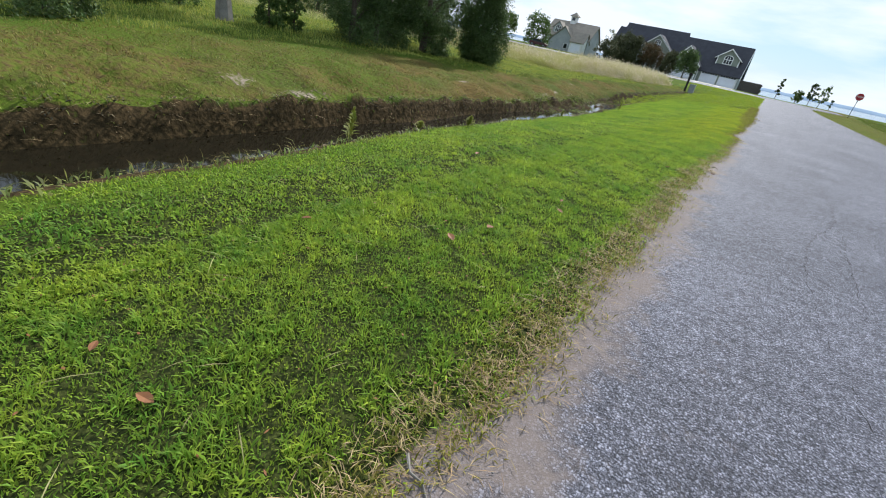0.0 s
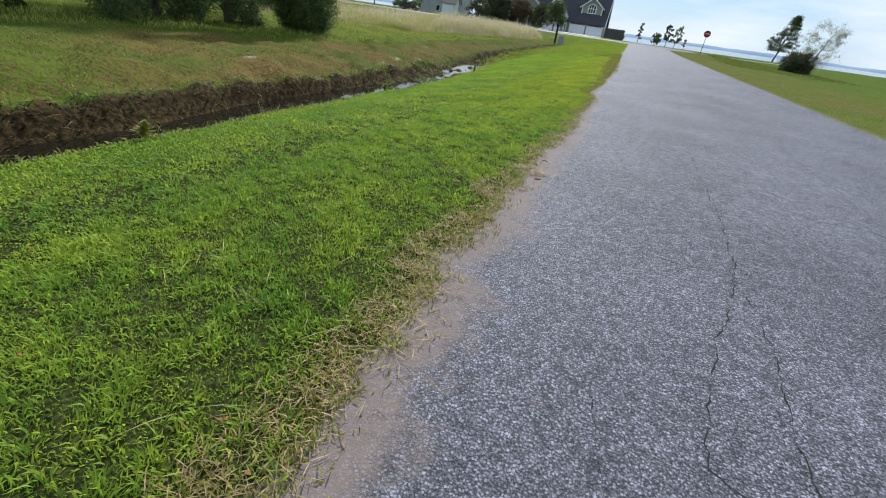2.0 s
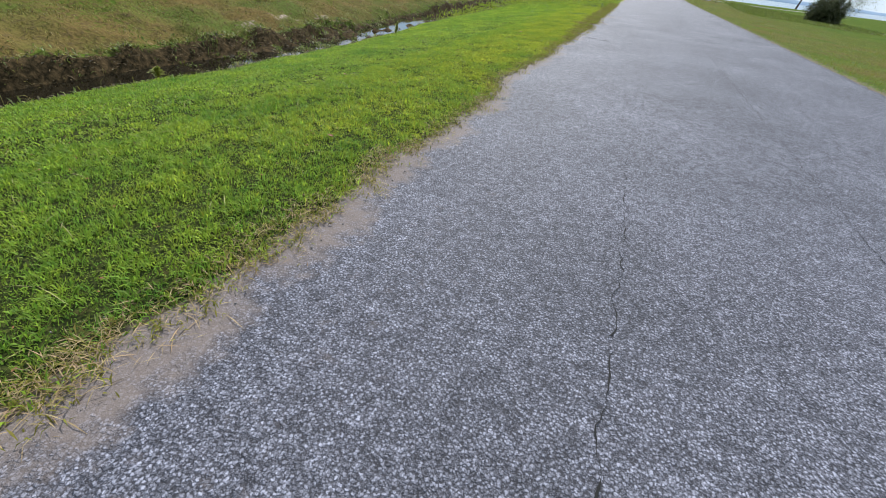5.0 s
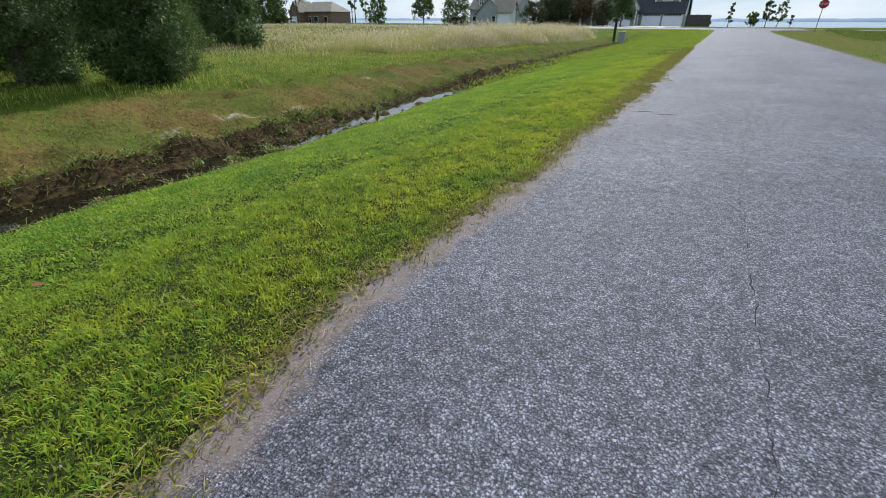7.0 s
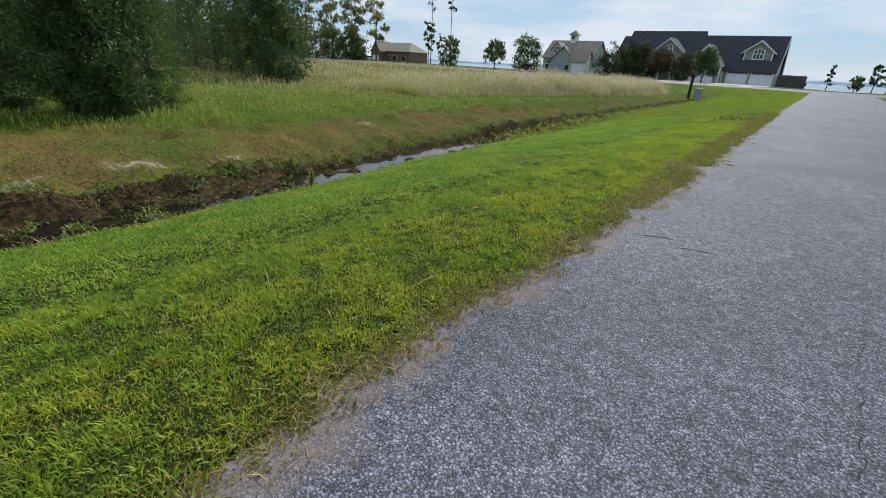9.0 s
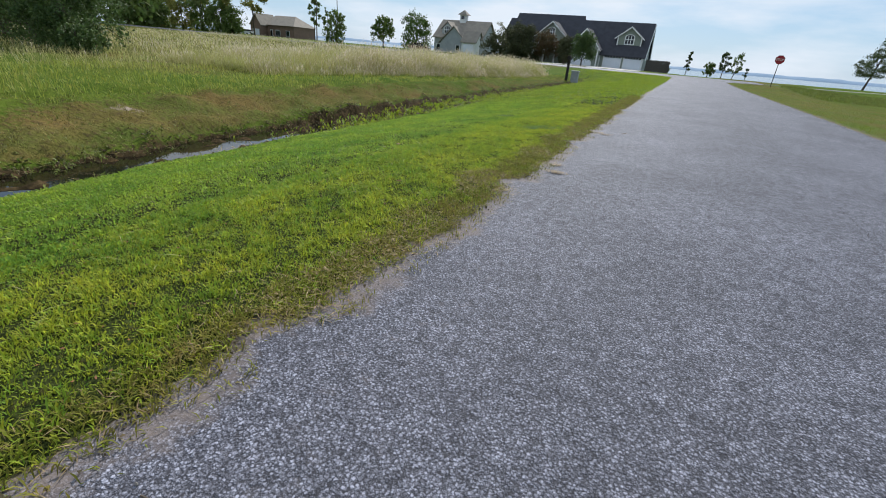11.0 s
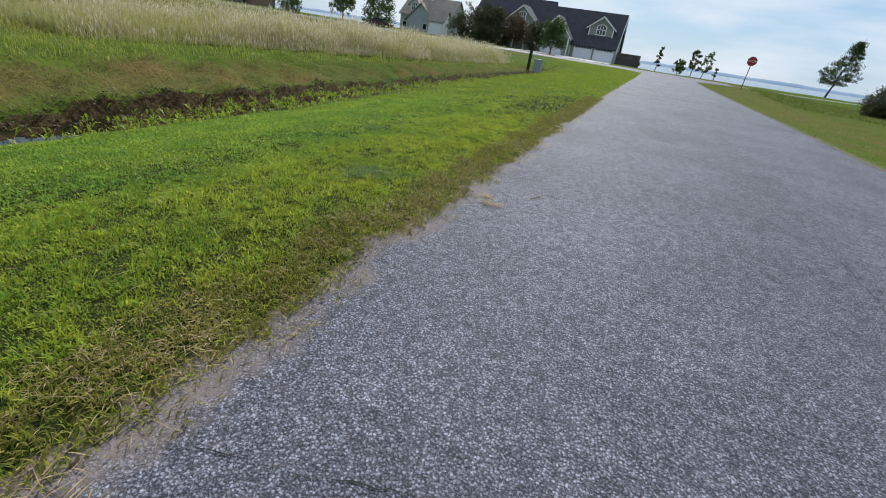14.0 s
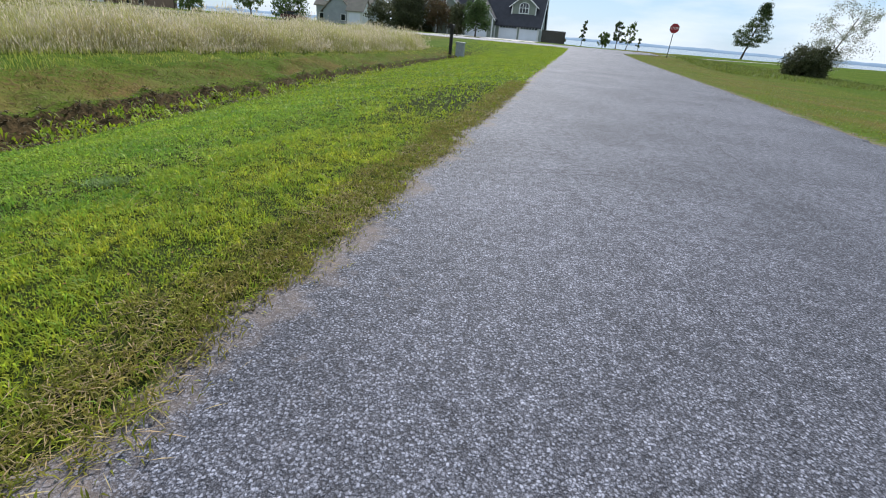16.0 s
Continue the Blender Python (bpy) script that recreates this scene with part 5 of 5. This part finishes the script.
# the rest of the lawn, down to the ditch
x, y = scatter(rng, 700000, -5.8, -1.5, -5.4, 38)
tuft = tufts(x, y)
k = rng.random(len(x)) < lawn_cover(x, y) * (1 - 0.5 * (1 - tuft) * smooth(-4.8, -2.4, x)) * smooth(38, 28, y) * smooth(-1.5, -2.0, x) * np.clip(1.25 + 0.13 * x, 0.4, 1)
x, y, tuft = x[k], y[k], tuft[k]
ln = rng.uniform(0.03, 0.065, len(x)) * (1 + (0.75 * tuft - 0.4) * smooth(-4.5, -2.2, x))
sward("lawn_grass", blades(rng, x, y, terrain(x, y) - 0.012, ln, rng.uniform(0.0075, 0.0125, len(x)) * (0.7 - 0.135 * x), rng.uniform(0.35, 1.35, len(x)), 0.5), x, y, "short %s lawn grass above the ditch")

x, y = scatter(rng, 115000, -12.0, 0.2, 28, 86)
k = (rng.random(len(x)) < smooth(27, 37, y)) & (rng.random(len(x)) < smooth(0.05, -0.25, x)) & (rng.random(len(x)) < smooth(-0.3, 0.05, x - lip_of(y)) * (1 - smooth(60, 66, y)) + smooth(60, 66, y) * (1 - smooth(-8, -11.5, x)))
x, y = x[k], y[k]
stuff("lawn_grass_far", blades(rng, x, y, terrain(x, y) - 0.015, rng.uniform(0.05, 0.10, len(x)), rng.uniform(0.021, 0.035, len(x)), rng.uniform(0.4, 1.3, len(x)), 0.5), BLADE_FAR, "short green lawn grass farther along the lane", "grass")

x, y = scatter(rng, 150000, 5.95, 25, 4, 84)
k = rng.random(len(x)) < smooth(5.86, 6.08, x) * (1 - 0.75 * smooth(9, 22, x)) * (0.75 + 0.25 * ripple(x, y, 0.7, 43))
x, y = x[k], y[k]
stuff("bank_grass", blades(rng, x, y, terrain(x, y) - 0.015, rng.uniform(0.04, 0.09, len(x)), rng.uniform(0.012, 0.022, len(x)), rng.uniform(0.4, 1.3, len(x)), 0.5), BLADE_BANK, "mown green grass on the river side of the lane", "grass")

# taller dark grass in the swale towards the river
x, y = scatter(rng, 26000, 11.5, 27, 64, 92)
k = rng.random(len(x)) < smooth(11.5, 13.2, x + 0.5 * ripple(x, y, 2.0, 54)) * smooth(64, 70, y) * smooth(92, 88, y + 0.8 * ripple(x, y, 3.0, 55)) * smooth(27, 23, x)
x, y = x[k], y[k]
stuff("swale_grass", blades(rng, x, y, terrain(x, y) - 0.02, rng.uniform(0.15, 0.4, len(x)), rng.uniform(0.03, 0.06, len(x)), rng.uniform(0.1, 0.9, len(x))), WEED, "taller dark green grass in the shallow swale", "grass")

# stray seed stems and crumbs of dead leaf in the lawn
x, y = scatter(rng, 900, -3.6, -0.3, -5, 30)
stuff("stray_stems", strewn(rng, x, y, terrain(x, y) + rng.uniform(0.025, 0.045, len(x)), rng.uniform(0.08, 0.26, len(x)), rng.uniform(0.003, 0.005, len(x))), MEADOW, "pale grass stems lying over the mown lawn", "stems")
x, y = scatter(rng, 1500, -3.6, -0.15, -5, 30)
stuff("leaf_crumbs", strewn(rng, x, y, terrain(x, y) + rng.uniform(0.012, 0.035, len(x)), rng.uniform(0.01, 0.03, len(x)), rng.uniform(0.006, 0.014, len(x))), DEAD_LEAF, "rust-brown crumbs of dead leaf in the lawn", "litter")

# dry turf on the far bank
x, y = scatter(rng, 320000, -14, -5.2, -8, 66)
d = x - ditch_x(y)
k = rng.random(len(x)) < smooth(-0.6, -0.95, d) * smooth(-11.6, -9.6, x + 2.6 * smooth(17, 9, y) + 0.5 * ripple(x, y, 1.5, 8)) * (0.55 + 0.45 * ripple(x, y, 0.5, 14))
for sxx, syy, rxx, ryy2 in ((-7.8, 0.75, 0.28, 0.5), (-7.1, 1.65, 0.24, 0.65), (-7.5, 15.9, 0.24, 0.9), (-7.35, 17.35, 0.18, 0.7), (-7.35, 14.3, 0.16, 0.5)):
    k &= (((x - sxx) / rxx) ** 2 + ((y - syy) / ryy2) ** 2) > rng.uniform(0.4, 1.0, len(x))
x, y = x[k], y[k]
stuff("bank_turf", blades(rng, x, y, terrain(x, y) - 0.012, rng.uniform(0.04, 0.12, len(x)) * (0.8 + 0.4 * ripple(x, y, 0.5, 14)), rng.uniform(0.007, 0.016, len(x)), rng.uniform(0.3, 1.4, len(x)), 0.5), BLADE_DRY, "brown and olive dry turf on the far bank", "grass")

# weeds and dead grass in the ditch
x, y = scatter(rng, 52000, -10, -3.2, -7, 62)
d = x - ditch_x(y)
late = smooth(22, 32, y)
k = (x < lip_of(y) + 0.05) & (d > -1.25) & ((np.abs(d) > 0.42 + 0.25 * (d > 0) * (y > 16)) | (y > 25.5)) & (rng.random(len(x)) < (0.25 + 0.75 * smooth(0.2, 0.9, np.abs(d))) * (0.6 + 0.4 * late) * (1 - 0.85 * late * (d < -0.15)) * (0.4 + 0.6 * (ripple(x, y, 0.4, 15) > -0.1)))
x, y = x[k], y[k]
stuff("ditch_weeds", blades(rng, x, y, terrain(x, y) - 0.01, rng.uniform(0.05, 0.13, len(x)), rng.uniform(0.012, 0.028, len(x)), rng.uniform(0.4, 1.4, len(x)), 0.6), WEED, "low green weeds in the ditch", "weeds")
x, y = scatter(rng, 30000, -9, -3.2, -7, 60)
d = x - ditch_x(y)
k = (x < lip_of(y) + 0.05) & (d > -1.6) & ((np.abs(d) > 0.45 + 0.25 * (d > 0) * (y > 16)) | (y > 25.5)) & (rng.random(len(x)) < 0.25 + 0.5 * (ripple(x, y, 0.5, 16) > 0.1))
x, y = x[k], y[k]
stuff("ditch_straw", blades(rng, x, y, terrain(x, y) - 0.005, rng.uniform(0.08, 0.25, len(x)), rng.uniform(0.004, 0.009, len(x)), rng.uniform(0.7, 1.5, len(x)), 0.4), BLADE_DRY, "dead brown grass hanging on the ditch banks", "grass")

# broad-leaved weeds and dead stems over the muddy bank
x, y = scatter(rng, 42000, -8.2, -4.6, 8, 24)
d = x - ditch_x(y)
k = (x < lip_of(y) - 0.05) & (np.abs(d + 0.15) < 0.95) & (rng.random(len(x)) < smooth(-0.1, 0.35, ripple(x, y, 0.35, 52) + 0.5 * ripple(x, y, 0.12, 53)) * smooth(8, 12, y) * smooth(24, 19, y)) & ((np.abs(d) > 0.35) | (np.abs(y - 14.6) < 3.6))
x, y = x[k], y[k]
stuff("bank_weeds", blades(rng, x, y, terrain(x, y) - 0.008, rng.uniform(0.04, 0.13, len(x)), rng.uniform(0.012, 0.035, len(x)), rng.uniform(0.3, 1.4, len(x)), 0.5), WEED, "olive broad-leaved weeds on the muddy ditch bank", "weeds")
x, y = scatter(rng, 5000, -8.0, -4.8, -6, 26)
d = x - ditch_x(y)
k = (x < lip_of(y) - 0.1) & (d > -0.95) & (np.abs(d) > 0.45)
x, y = x[k], y[k]
stuff("bank_stems", strewn(rng, x, y, terrain(x, y) + 0.004, rng.uniform(0.12, 0.45, len(x)), rng.uniform(0.004, 0.009, len(x))), STRAW, "pale dead stems lying on the muddy ditch bank", "straw")

# fresh leafy weeds that fill the drier end of the ditch
x, y = scatter(rng, 60000, -9.2, -5.0, 23, 64)
d = x - ditch_x(y)
k = rng.random(len(x)) < smooth(23, 28, y) * np.exp(-((d - 0.25) / 0.5) ** 2) * (ripple(x, y, 0.55, 35) > -0.35)
x, y = x[k], y[k]
stuff("ditch_herbs", blades(rng, x, y, terrain(x, y) - 0.01, rng.uniform(0.06, 0.2, len(x)), rng.uniform(0.02, 0.05, len(x)), rng.uniform(0.3, 1.3, len(x)), 0.6), BLADE_FAR, "fresh green leafy weeds filling the ditch bed", "weeds")

# leaf litter and clods on the eroded bank
x, y = scatter(rng, 90000, -9, -4.2, -7, 60)
d = x - ditch_x(y)
k = (x < lip_of(y) - 0.1) & (d > -0.95) & ((np.abs(d) > 0.45 + 0.25 * (d > 0) * (y > 16)) | (y > 25.5) | (np.abs(y - 14.6) < 3.6)) & (rng.random(len(x)) < 0.35 + 0.65 * (ripple(x, y, 0.3, 33) > 0))
x, y = x[k], y[k]
stuff("bank_litter", blades(rng, x, y, terrain(x, y) - 0.004, rng.uniform(0.03, 0.10, len(x)), rng.uniform(0.015, 0.05, len(x)), rng.uniform(1.1, 1.7, len(x)), 0.2), LITTER, "dark leaf litter and clods on the eroded ditch bank", "litter")

# longer fringe at the lip of the ditch
x, y = scatter(rng, 60000, -8.5, -3.0, -7, 60)
d = x - ditch_x(y)
k = rng.random(len(x)) < np.exp(-((x - lip_of(y) + 0.05) / 0.14) ** 2)
x, y = x[k], y[k]
stuff("lip_grass", blades(rng, x, y, terrain(x, y) - 0.012, rng.uniform(0.03, 0.08, len(x)), rng.uniform(0.006, 0.012, len(x)), rng.uniform(0.5, 1.3, len(x)), 0.4), BLADE_FAR, "longer uncut green grass along the ditch lip", "grass")

# the olive and straw-coloured rim of the lawn's mat, and stems that lie out over the sand
def rim(count, thin, seed):
    r = np.random.default_rng(seed)
    x, y = scatter(r, count, -1.0, 0.25, -5.4, 38)
    off = x - verge_of(x, y)
    k = r.random(len(x)) < pale_edge(x, y) * np.maximum(smooth(0.05, -0.02, off), 0.35 * smooth(0.16, 0.0, off + 0.07 * ripple(x, y, 0.2, 48))) * (0.3 + 0.7 * smooth(-0.35, 0.25, ripple(x, y, 0.07, 23) + 0.7 * ripple(x, y, 0.16, 24))) * thin(x, y)
    return r, x[k], y[k]


def on_ground(x, y):
    return np.where(x > edge_x(y) + 0.03, road_z(x, y), np.maximum(terrain(x, y), road_z(x, y) - 0.03 * (x > edge_x(y) - 0.05)))


r, x, y = rim(520000, lambda x, y: 0.5 + 0.5 * smooth(8, 18, y), 61)
stuff("verge_grass", blades(r, x, y, on_ground(x, y) - 0.006, r.uniform(0.03, 0.07, len(x)), r.uniform(0.004, 0.007, len(x)), r.uniform(0.4, 1.5, len(x)), 0.35), BLADE_VERGE, "worn olive grass at the rim of the lawn", "grass")
r, x, y = rim(330000, lambda x, y: np.clip(0.6 * smooth(12, 5, y) + 0.15 + 0.4 * (ripple(x, y, 0.6, 17) > 0.25), 0, 1), 62)
stuff("verge_straw", strewn(r, x, y, on_ground(x, y) + r.uniform(0.0, 0.022, len(x)), r.uniform(0.03, 0.09, len(x)), r.uniform(0.0018, 0.004, len(x))), STRAW, "dead straw matted along the rim of the lawn", "straw")
# loose straw and needles on the bare sand
x, y = scatter(rng, 60000, -0.7, 0.5, -6, 40)
off = x - verge_of(x, y)
k = rng.random(len(x)) < np.exp(-((off - 0.05) / 0.07) ** 2) * (0.02 + 0.5 * (ripple(x, y, 0.45, 17) > 0.3)) + 0.5 * np.exp(-((y - 5.35) / 0.35) ** 2 - ((off - 0.05) / 0.05) ** 2)
x, y = x[k], y[k]
stuff("loose_straw", strewn(rng, x, y, on_ground(x, y) + 0.004, rng.uniform(0.04, 0.14, len(x)), rng.uniform(0.002, 0.0045, len(x))), STRAW, "loose straw and pine needles on the sandy verge", "straw")
# brown runners and dead roots that creep out of the mat
x, y = scatter(rng, 14000, -0.7, 0.4, -5.5, 36)
off = x - verge_of(x, y)
k = rng.random(len(x)) < np.exp(-((off - 0.01) / 0.06) ** 2) * 0.5
x, y = x[k], y[k]
stuff("grass_runners", strewn(rng, x, y, on_ground(x, y) + 0.003, rng.uniform(0.03, 0.10, len(x)), rng.uniform(0.002, 0.0045, len(x))), BARK, "dark brown grass runners creeping over the sand", "runners")


# crumbs of dark soil and dead thatch under the rim
x, y = scatter(rng, 60000, -0.7, 0.4, 4, 38)
off = x - verge_of(x, y)
k = rng.random(len(x)) < np.exp(-((off + 0.03) / 0.06) ** 2) * smooth(0.0, 0.3, ripple(x, y, 0.13, 56) + 0.6 * ripple(x, y, 0.3, 57)) * smooth(4, 9, y)
x, y = x[k], y[k]
stuff("verge_crumbs", blades(rng, x, y, on_ground(x, y) + 0.002, rng.uniform(0.012, 0.04, len(x)), rng.uniform(0.008, 0.02, len(x)), rng.uniform(0.8, 1.6, len(x)), 0.3), LITTER, "dark soil crumbs and dead thatch along the rim", "litter")


def straw_clump(x, y, wide, deep, count):
    """A handful of dry cut grass lying on the asphalt."""
    r = np.random.default_rng(int(x * 100 + y * 10) + 500)
    c = thing("straw_clump", (x, y, float(road_z(x, y))), "small clump of dry pale grass lying on the asphalt", "straw", "straw clumps on the lane")
    px, py = r.normal(0, wide, count), r.normal(0, deep, count)
    part("dry_grass", quads("dry_grass", strewn(r, px, py, r.uniform(0.003, 0.018, count), r.uniform(0.03, 0.09, count), r.uniform(0.003, 0.005, count)), STRAW), None, c)


for cx, cy, cw, cd, cn in ((0.3, 21.7, 0.055, 0.022, 170), (0.21, 22.1, 0.03, 0.03, 90), (0.32, 25.22, 0.045, 0.03, 150), (0.22, 25.36, 0.03, 0.03, 80), (-0.06, 3.74, 0.05, 0.05, 200), (-0.2, 3.83, 0.05, 0.03, 150)):
    straw_clump(cx, cy, cw, cd, cn)

# the tall meadow: rough green front, pale stalks with seed heads behind
def meadow_front(y):
    return np.interp(y, [8, 18, 24, 30, 45, 58, 63], [-34, -24, -16.5, -13.2, -11.0, -9.7, -10.6])


x, y = scatter(rng, 220000, -85, -9, 10, 104)
xf, yf = scatter(rng, 110000, -6.5, 0, 30, 64)
x, y = np.concatenate([x, xf + meadow_front(yf)]), np.concatenate([y, yf])
back = meadow_front(y) - x
k = (back > 0) & (y < 62.8 + 0.55 * np.clip(back, 0, 60) + 0.8 * ripple(x, y, 1.2, 3)) & (rng.random(len(x)) < np.clip(1.15 - back * 0.035, 0.16, 1) * (0.45 + 0.55 * (ripple(x, y, 0.9, 18) > -0.35)))
x, y, back = x[k], y[k], back[k]
grow = smooth(0, 1.1, back) * (0.22 + 0.78 * smooth(26, 40, y + 0.25 * (x + 14))) * (0.74 + 0.26 * ripple(x, y, 2.2, 19) + 0.24 * ripple(x, y, 0.7, 24))
h = (0.3 + 1.2 * grow) * rng.uniform(0.5, 1.15, len(x)) * (1 - 0.25 * smooth(6, 14, back) - 0.25 * smooth(14, 26, back))
wid = rng.uniform(0.007, 0.014, len(x)) * (1 + 0.05 * np.clip(back, 0, 40))
stalks = blades(rng, x, y, terrain(x, y) - 0.03, h, wid, rng.uniform(0.1, 1.1, len(x)), 0.8)
stuff("meadow_grass", stalks, MEADOW, "tall pale unmown meadow grass", "grass")
pick = rng.random(len(x)) < 0.9 * (0.12 + 0.88 * smooth(28, 40, y)) * (0.12 + 0.88 * smooth(-0.35, 0.35, ripple(x, y, 1.8, 26) + 0.4 * ripple(x, y, 0.5, 29)))
tips = stalks[pick][:, 2]
hs = rng.uniform(0.12, 0.26, len(tips))
heads = blades(rng, tips[:, 0], tips[:, 1], tips[:, 2] - hs * 0.6, hs, rng.uniform(0.013, 0.027, len(tips)) * (1 + 0.04 * np.clip(back[pick], 0, 40)), rng.uniform(0.0, 1.2, len(tips)), 0.8)
stuff("meadow_seed_heads", heads, SEED, "pale feathery seed heads over the meadow", "grass")

# rough green grass between the bank and the meadow, and round the cedars
x, y = scatter(rng, 200000, -40, -9, -8, 64)
front = meadow_front(np.clip(y, 8, 63))
k = (x < -10.2 - 2.6 * smooth(17, 9, y) + 0.6 * ripple(x, y, 1.0, 20)) & ((x > front - 2.5) | (y < 20)) & (rng.random(len(x)) < np.clip(1.3 + (x + 11) * 0.04, 0.2, 1))
k |= (x < front + 1.0) & (x > front - 1.2) & (y > 24)
x, y = x[k], y[k]
stuff("rough_grass", blades(rng, x, y, terrain(x, y) - 0.02, rng.uniform(0.10, 0.36, len(x)) * (0.7 + 0.4 * ripple(x, y, 1.3, 21)), rng.uniform(0.010, 0.022, len(x)), rng.uniform(0.1, 0.9, len(x))), MEADOW_LOW, "rough knee-high green grass below the trees", "grass")

# single weeds on the lip of the ditch
for i, (wx0, wy0, wh0) in enumerate(((-4.1, -0.05, 0.48), (-4.05, 2.9, 0.22), (-5.0, 17.5, 0.35), (-4.2, 1.6, 0.18), (-4.75, 9.6, 0.2))):
    w = thing("weed", (wx0, wy0, float(terrain(wx0, wy0)) - 0.02), "single upright green weed at the ditch", "weed", "weeds at the ditch")
    b = bmesh.new()
    tube(b, [(0, 0, 0), (0.01, 0.01, wh0 * 0.5), (0.03, 0.02, wh0)], [0.006, 0.005, 0.002], 5)
    part("stem", b, WEED, w)
    kk = np.linspace(0.1, 1, 110)
    lv = blades(rng, 0.03 * kk, 0.02 * kk, kk * wh0, 0.17 * (1.15 - kk), 0.03, rng.uniform(0.5, 1.3, 110))
    part("leaves", quads("leaves", lv, MEADOW_LOW), None, w)


# grey-green weed clumps in the lawn
for wx1, wy1, wide, count in ((-0.9, 25.32, 0.17, 900), (-2.45, 27.9, 0.11, 420)):
    w = thing("weed", (wx1, wy1, float(terrain(wx1, wy1)) - 0.01), "grey-green feathery weed clump spreading in the lawn", "weed", "weeds in the lawn")
    wx0, wy0 = rng.normal(0, wide, count), rng.normal(0, wide * 0.65, count)
    lv = blades(rng, wx0, wy0, terrain(wx1 + wx0, wy1 + wy0) - terrain(wx1, wy1), rng.uniform(0.045, 0.10, count), rng.uniform(0.004, 0.009, count), rng.uniform(0.3, 1.3, count))
    part("leaves", quads("leaves", lv, GREY_WEED), None, w)


def twig(points, radius, mat, label):
    """A thin stick that lies on the asphalt."""
    bm = bmesh.new()
    tube(bm, [(px, py, float(road_z(px, py)) + radius + 0.001 + lift) for px, py, lift in points], [radius * (1 - 0.15 * i) for i in range(len(points))], 6)
    tagged(new("twig", made(bm, "twig", mat)), label, "twig", "twigs on the verge")


twig(((-0.10, 4.22, 0), (-0.06, 4.23, 0.008), (-0.03, 4.21, 0.006), (0.0, 4.17, 0)), 0.004, BARK, "short curved dark twig on the sandy verge")
twig(((-0.24, 5.12, 0), (-0.17, 5.14, 0.008), (-0.12, 5.1, 0.004), (-0.09, 5.06, 0)), 0.004, BARK, "short curved dark twig on the sandy verge")
twig(((-0.3, -3.47, 0), (-0.25, -3.52, 0.004), (-0.2, -3.52, 0.003), (-0.16, -3.55, 0)), 0.006, BARK_GREY, "broken piece of grey bark on the sandy verge")
twig(((0.28, 17.12, 0), (0.38, 17.13, 0.01), (0.44, 17.18, 0.004), (0.5, 17.19, 0)), 0.0035, BARK, "thin dark twig on the asphalt")
twig(((0.58, 17.02, 0), (0.68, 17.03, 0.008), (0.8, 17.08, 0)), 0.003, BARK, "thin dark twig on the asphalt")
twig(((-0.08, 24.62, 0), (0.0, 24.74, 0.012), (0.03, 24.83, 0.004)), 0.0035, STRAW, "pale dead grass stem on the asphalt")
twig(((0.55, 25.62, 0), (0.62, 25.72, 0.012), (0.6, 25.8, 0.004)), 0.0035, STRAW, "pale dead grass stem on the asphalt")
twig(((0.02, 16.42, 0), (0.05, 16.5, 0.012), (0.11, 16.58, 0.003)), 0.0035, STRAW, "pale dead grass stem on the asphalt")

# fallen leaves on the lawn
def dead_leaf(x, y, turn, size):
    bm = bmesh.new()
    pts = [(0, -1, 0.0), (0.45, -0.45, 0.12), (0.55, 0.1, 0.2), (0.3, 0.65, 0.12), (0, 1, 0.05), (-0.3, 0.65, 0.16), (-0.55, 0.1, 0.24), (-0.45, -0.45, 0.14)]
    c = bm.verts.new((0, 0, 0))
    vs = [bm.verts.new((p[0] * size, p[1] * size, p[2] * size)) for p in pts]
    for i in range(8):
        bm.faces.new((c, vs[i], vs[(i + 1) % 8]))
    ob = new("fallen_leaf", made(bm, "fallen_leaf", DEAD_LEAF))
    solidify = ob.modifiers.new("thickness", "SOLIDIFY")
    solidify.thickness = 0.0015
    onroad = x > float(edge_x(y))
    ob.matrix_basis = pose(x, y, float(road_z(x, y)) + 0.003 if onroad else float(terrain(x, y)) + 0.035, 6, -5, turn)
    tagged(ob, "curled rust-brown dead leaf lying in the grass", "leaf", "fallen leaves")


for i, (lx, ly) in enumerate(((-1.0, -0.3), (-0.9, -0.6), (-0.02, 3.6), (-1.7, 4.2), (-0.6, 3.0), (-1.3, 16.9), (-1.5, -3.9), (-1.1, -3.9), (-1.12, -1.48), (-0.05, 24.9), (-2.1, -2.4), (-2.6, 0.8), (-0.7, 7.8), (-2.2, 10.4), (-1.6, 13.2), (-0.9, 20.3), (-2.4, 22.7), (-1.2, -1.9), (-3.1, 3.7))):
    dead_leaf(lx, ly, i * 67 % 360, 0.028 + 0.009 * (i % 3))

# loose stones along the verge
st = bmesh.new()
rs = random.Random(8)
for i in range(420):
    sy0 = rs.uniform(-6, 34)
    sx0 = float(edge_x(sy0)) + rs.gauss(-0.02, 0.16)
    r = rs.uniform(0.003, 0.0075)
    zz = float(road_z(sx0, sy0)) + 0.002 if sx0 > float(edge_x(sy0)) else float(terrain(sx0, sy0))
    bmesh.ops.create_icosphere(st, subdivisions=1, radius=r, matrix=Matrix.LocRotScale((sx0, sy0, zz + r * 0.4), Euler((rs.random() * 6, rs.random() * 6, 0)), (1, rs.uniform(0.6, 1), rs.uniform(0.5, 0.8))))
tagged(new("verge_gravel", made(st, "verge_gravel", GRAVEL)), "small loose grey-brown gravel along the edge of the asphalt", "gravel", kind="stuff")
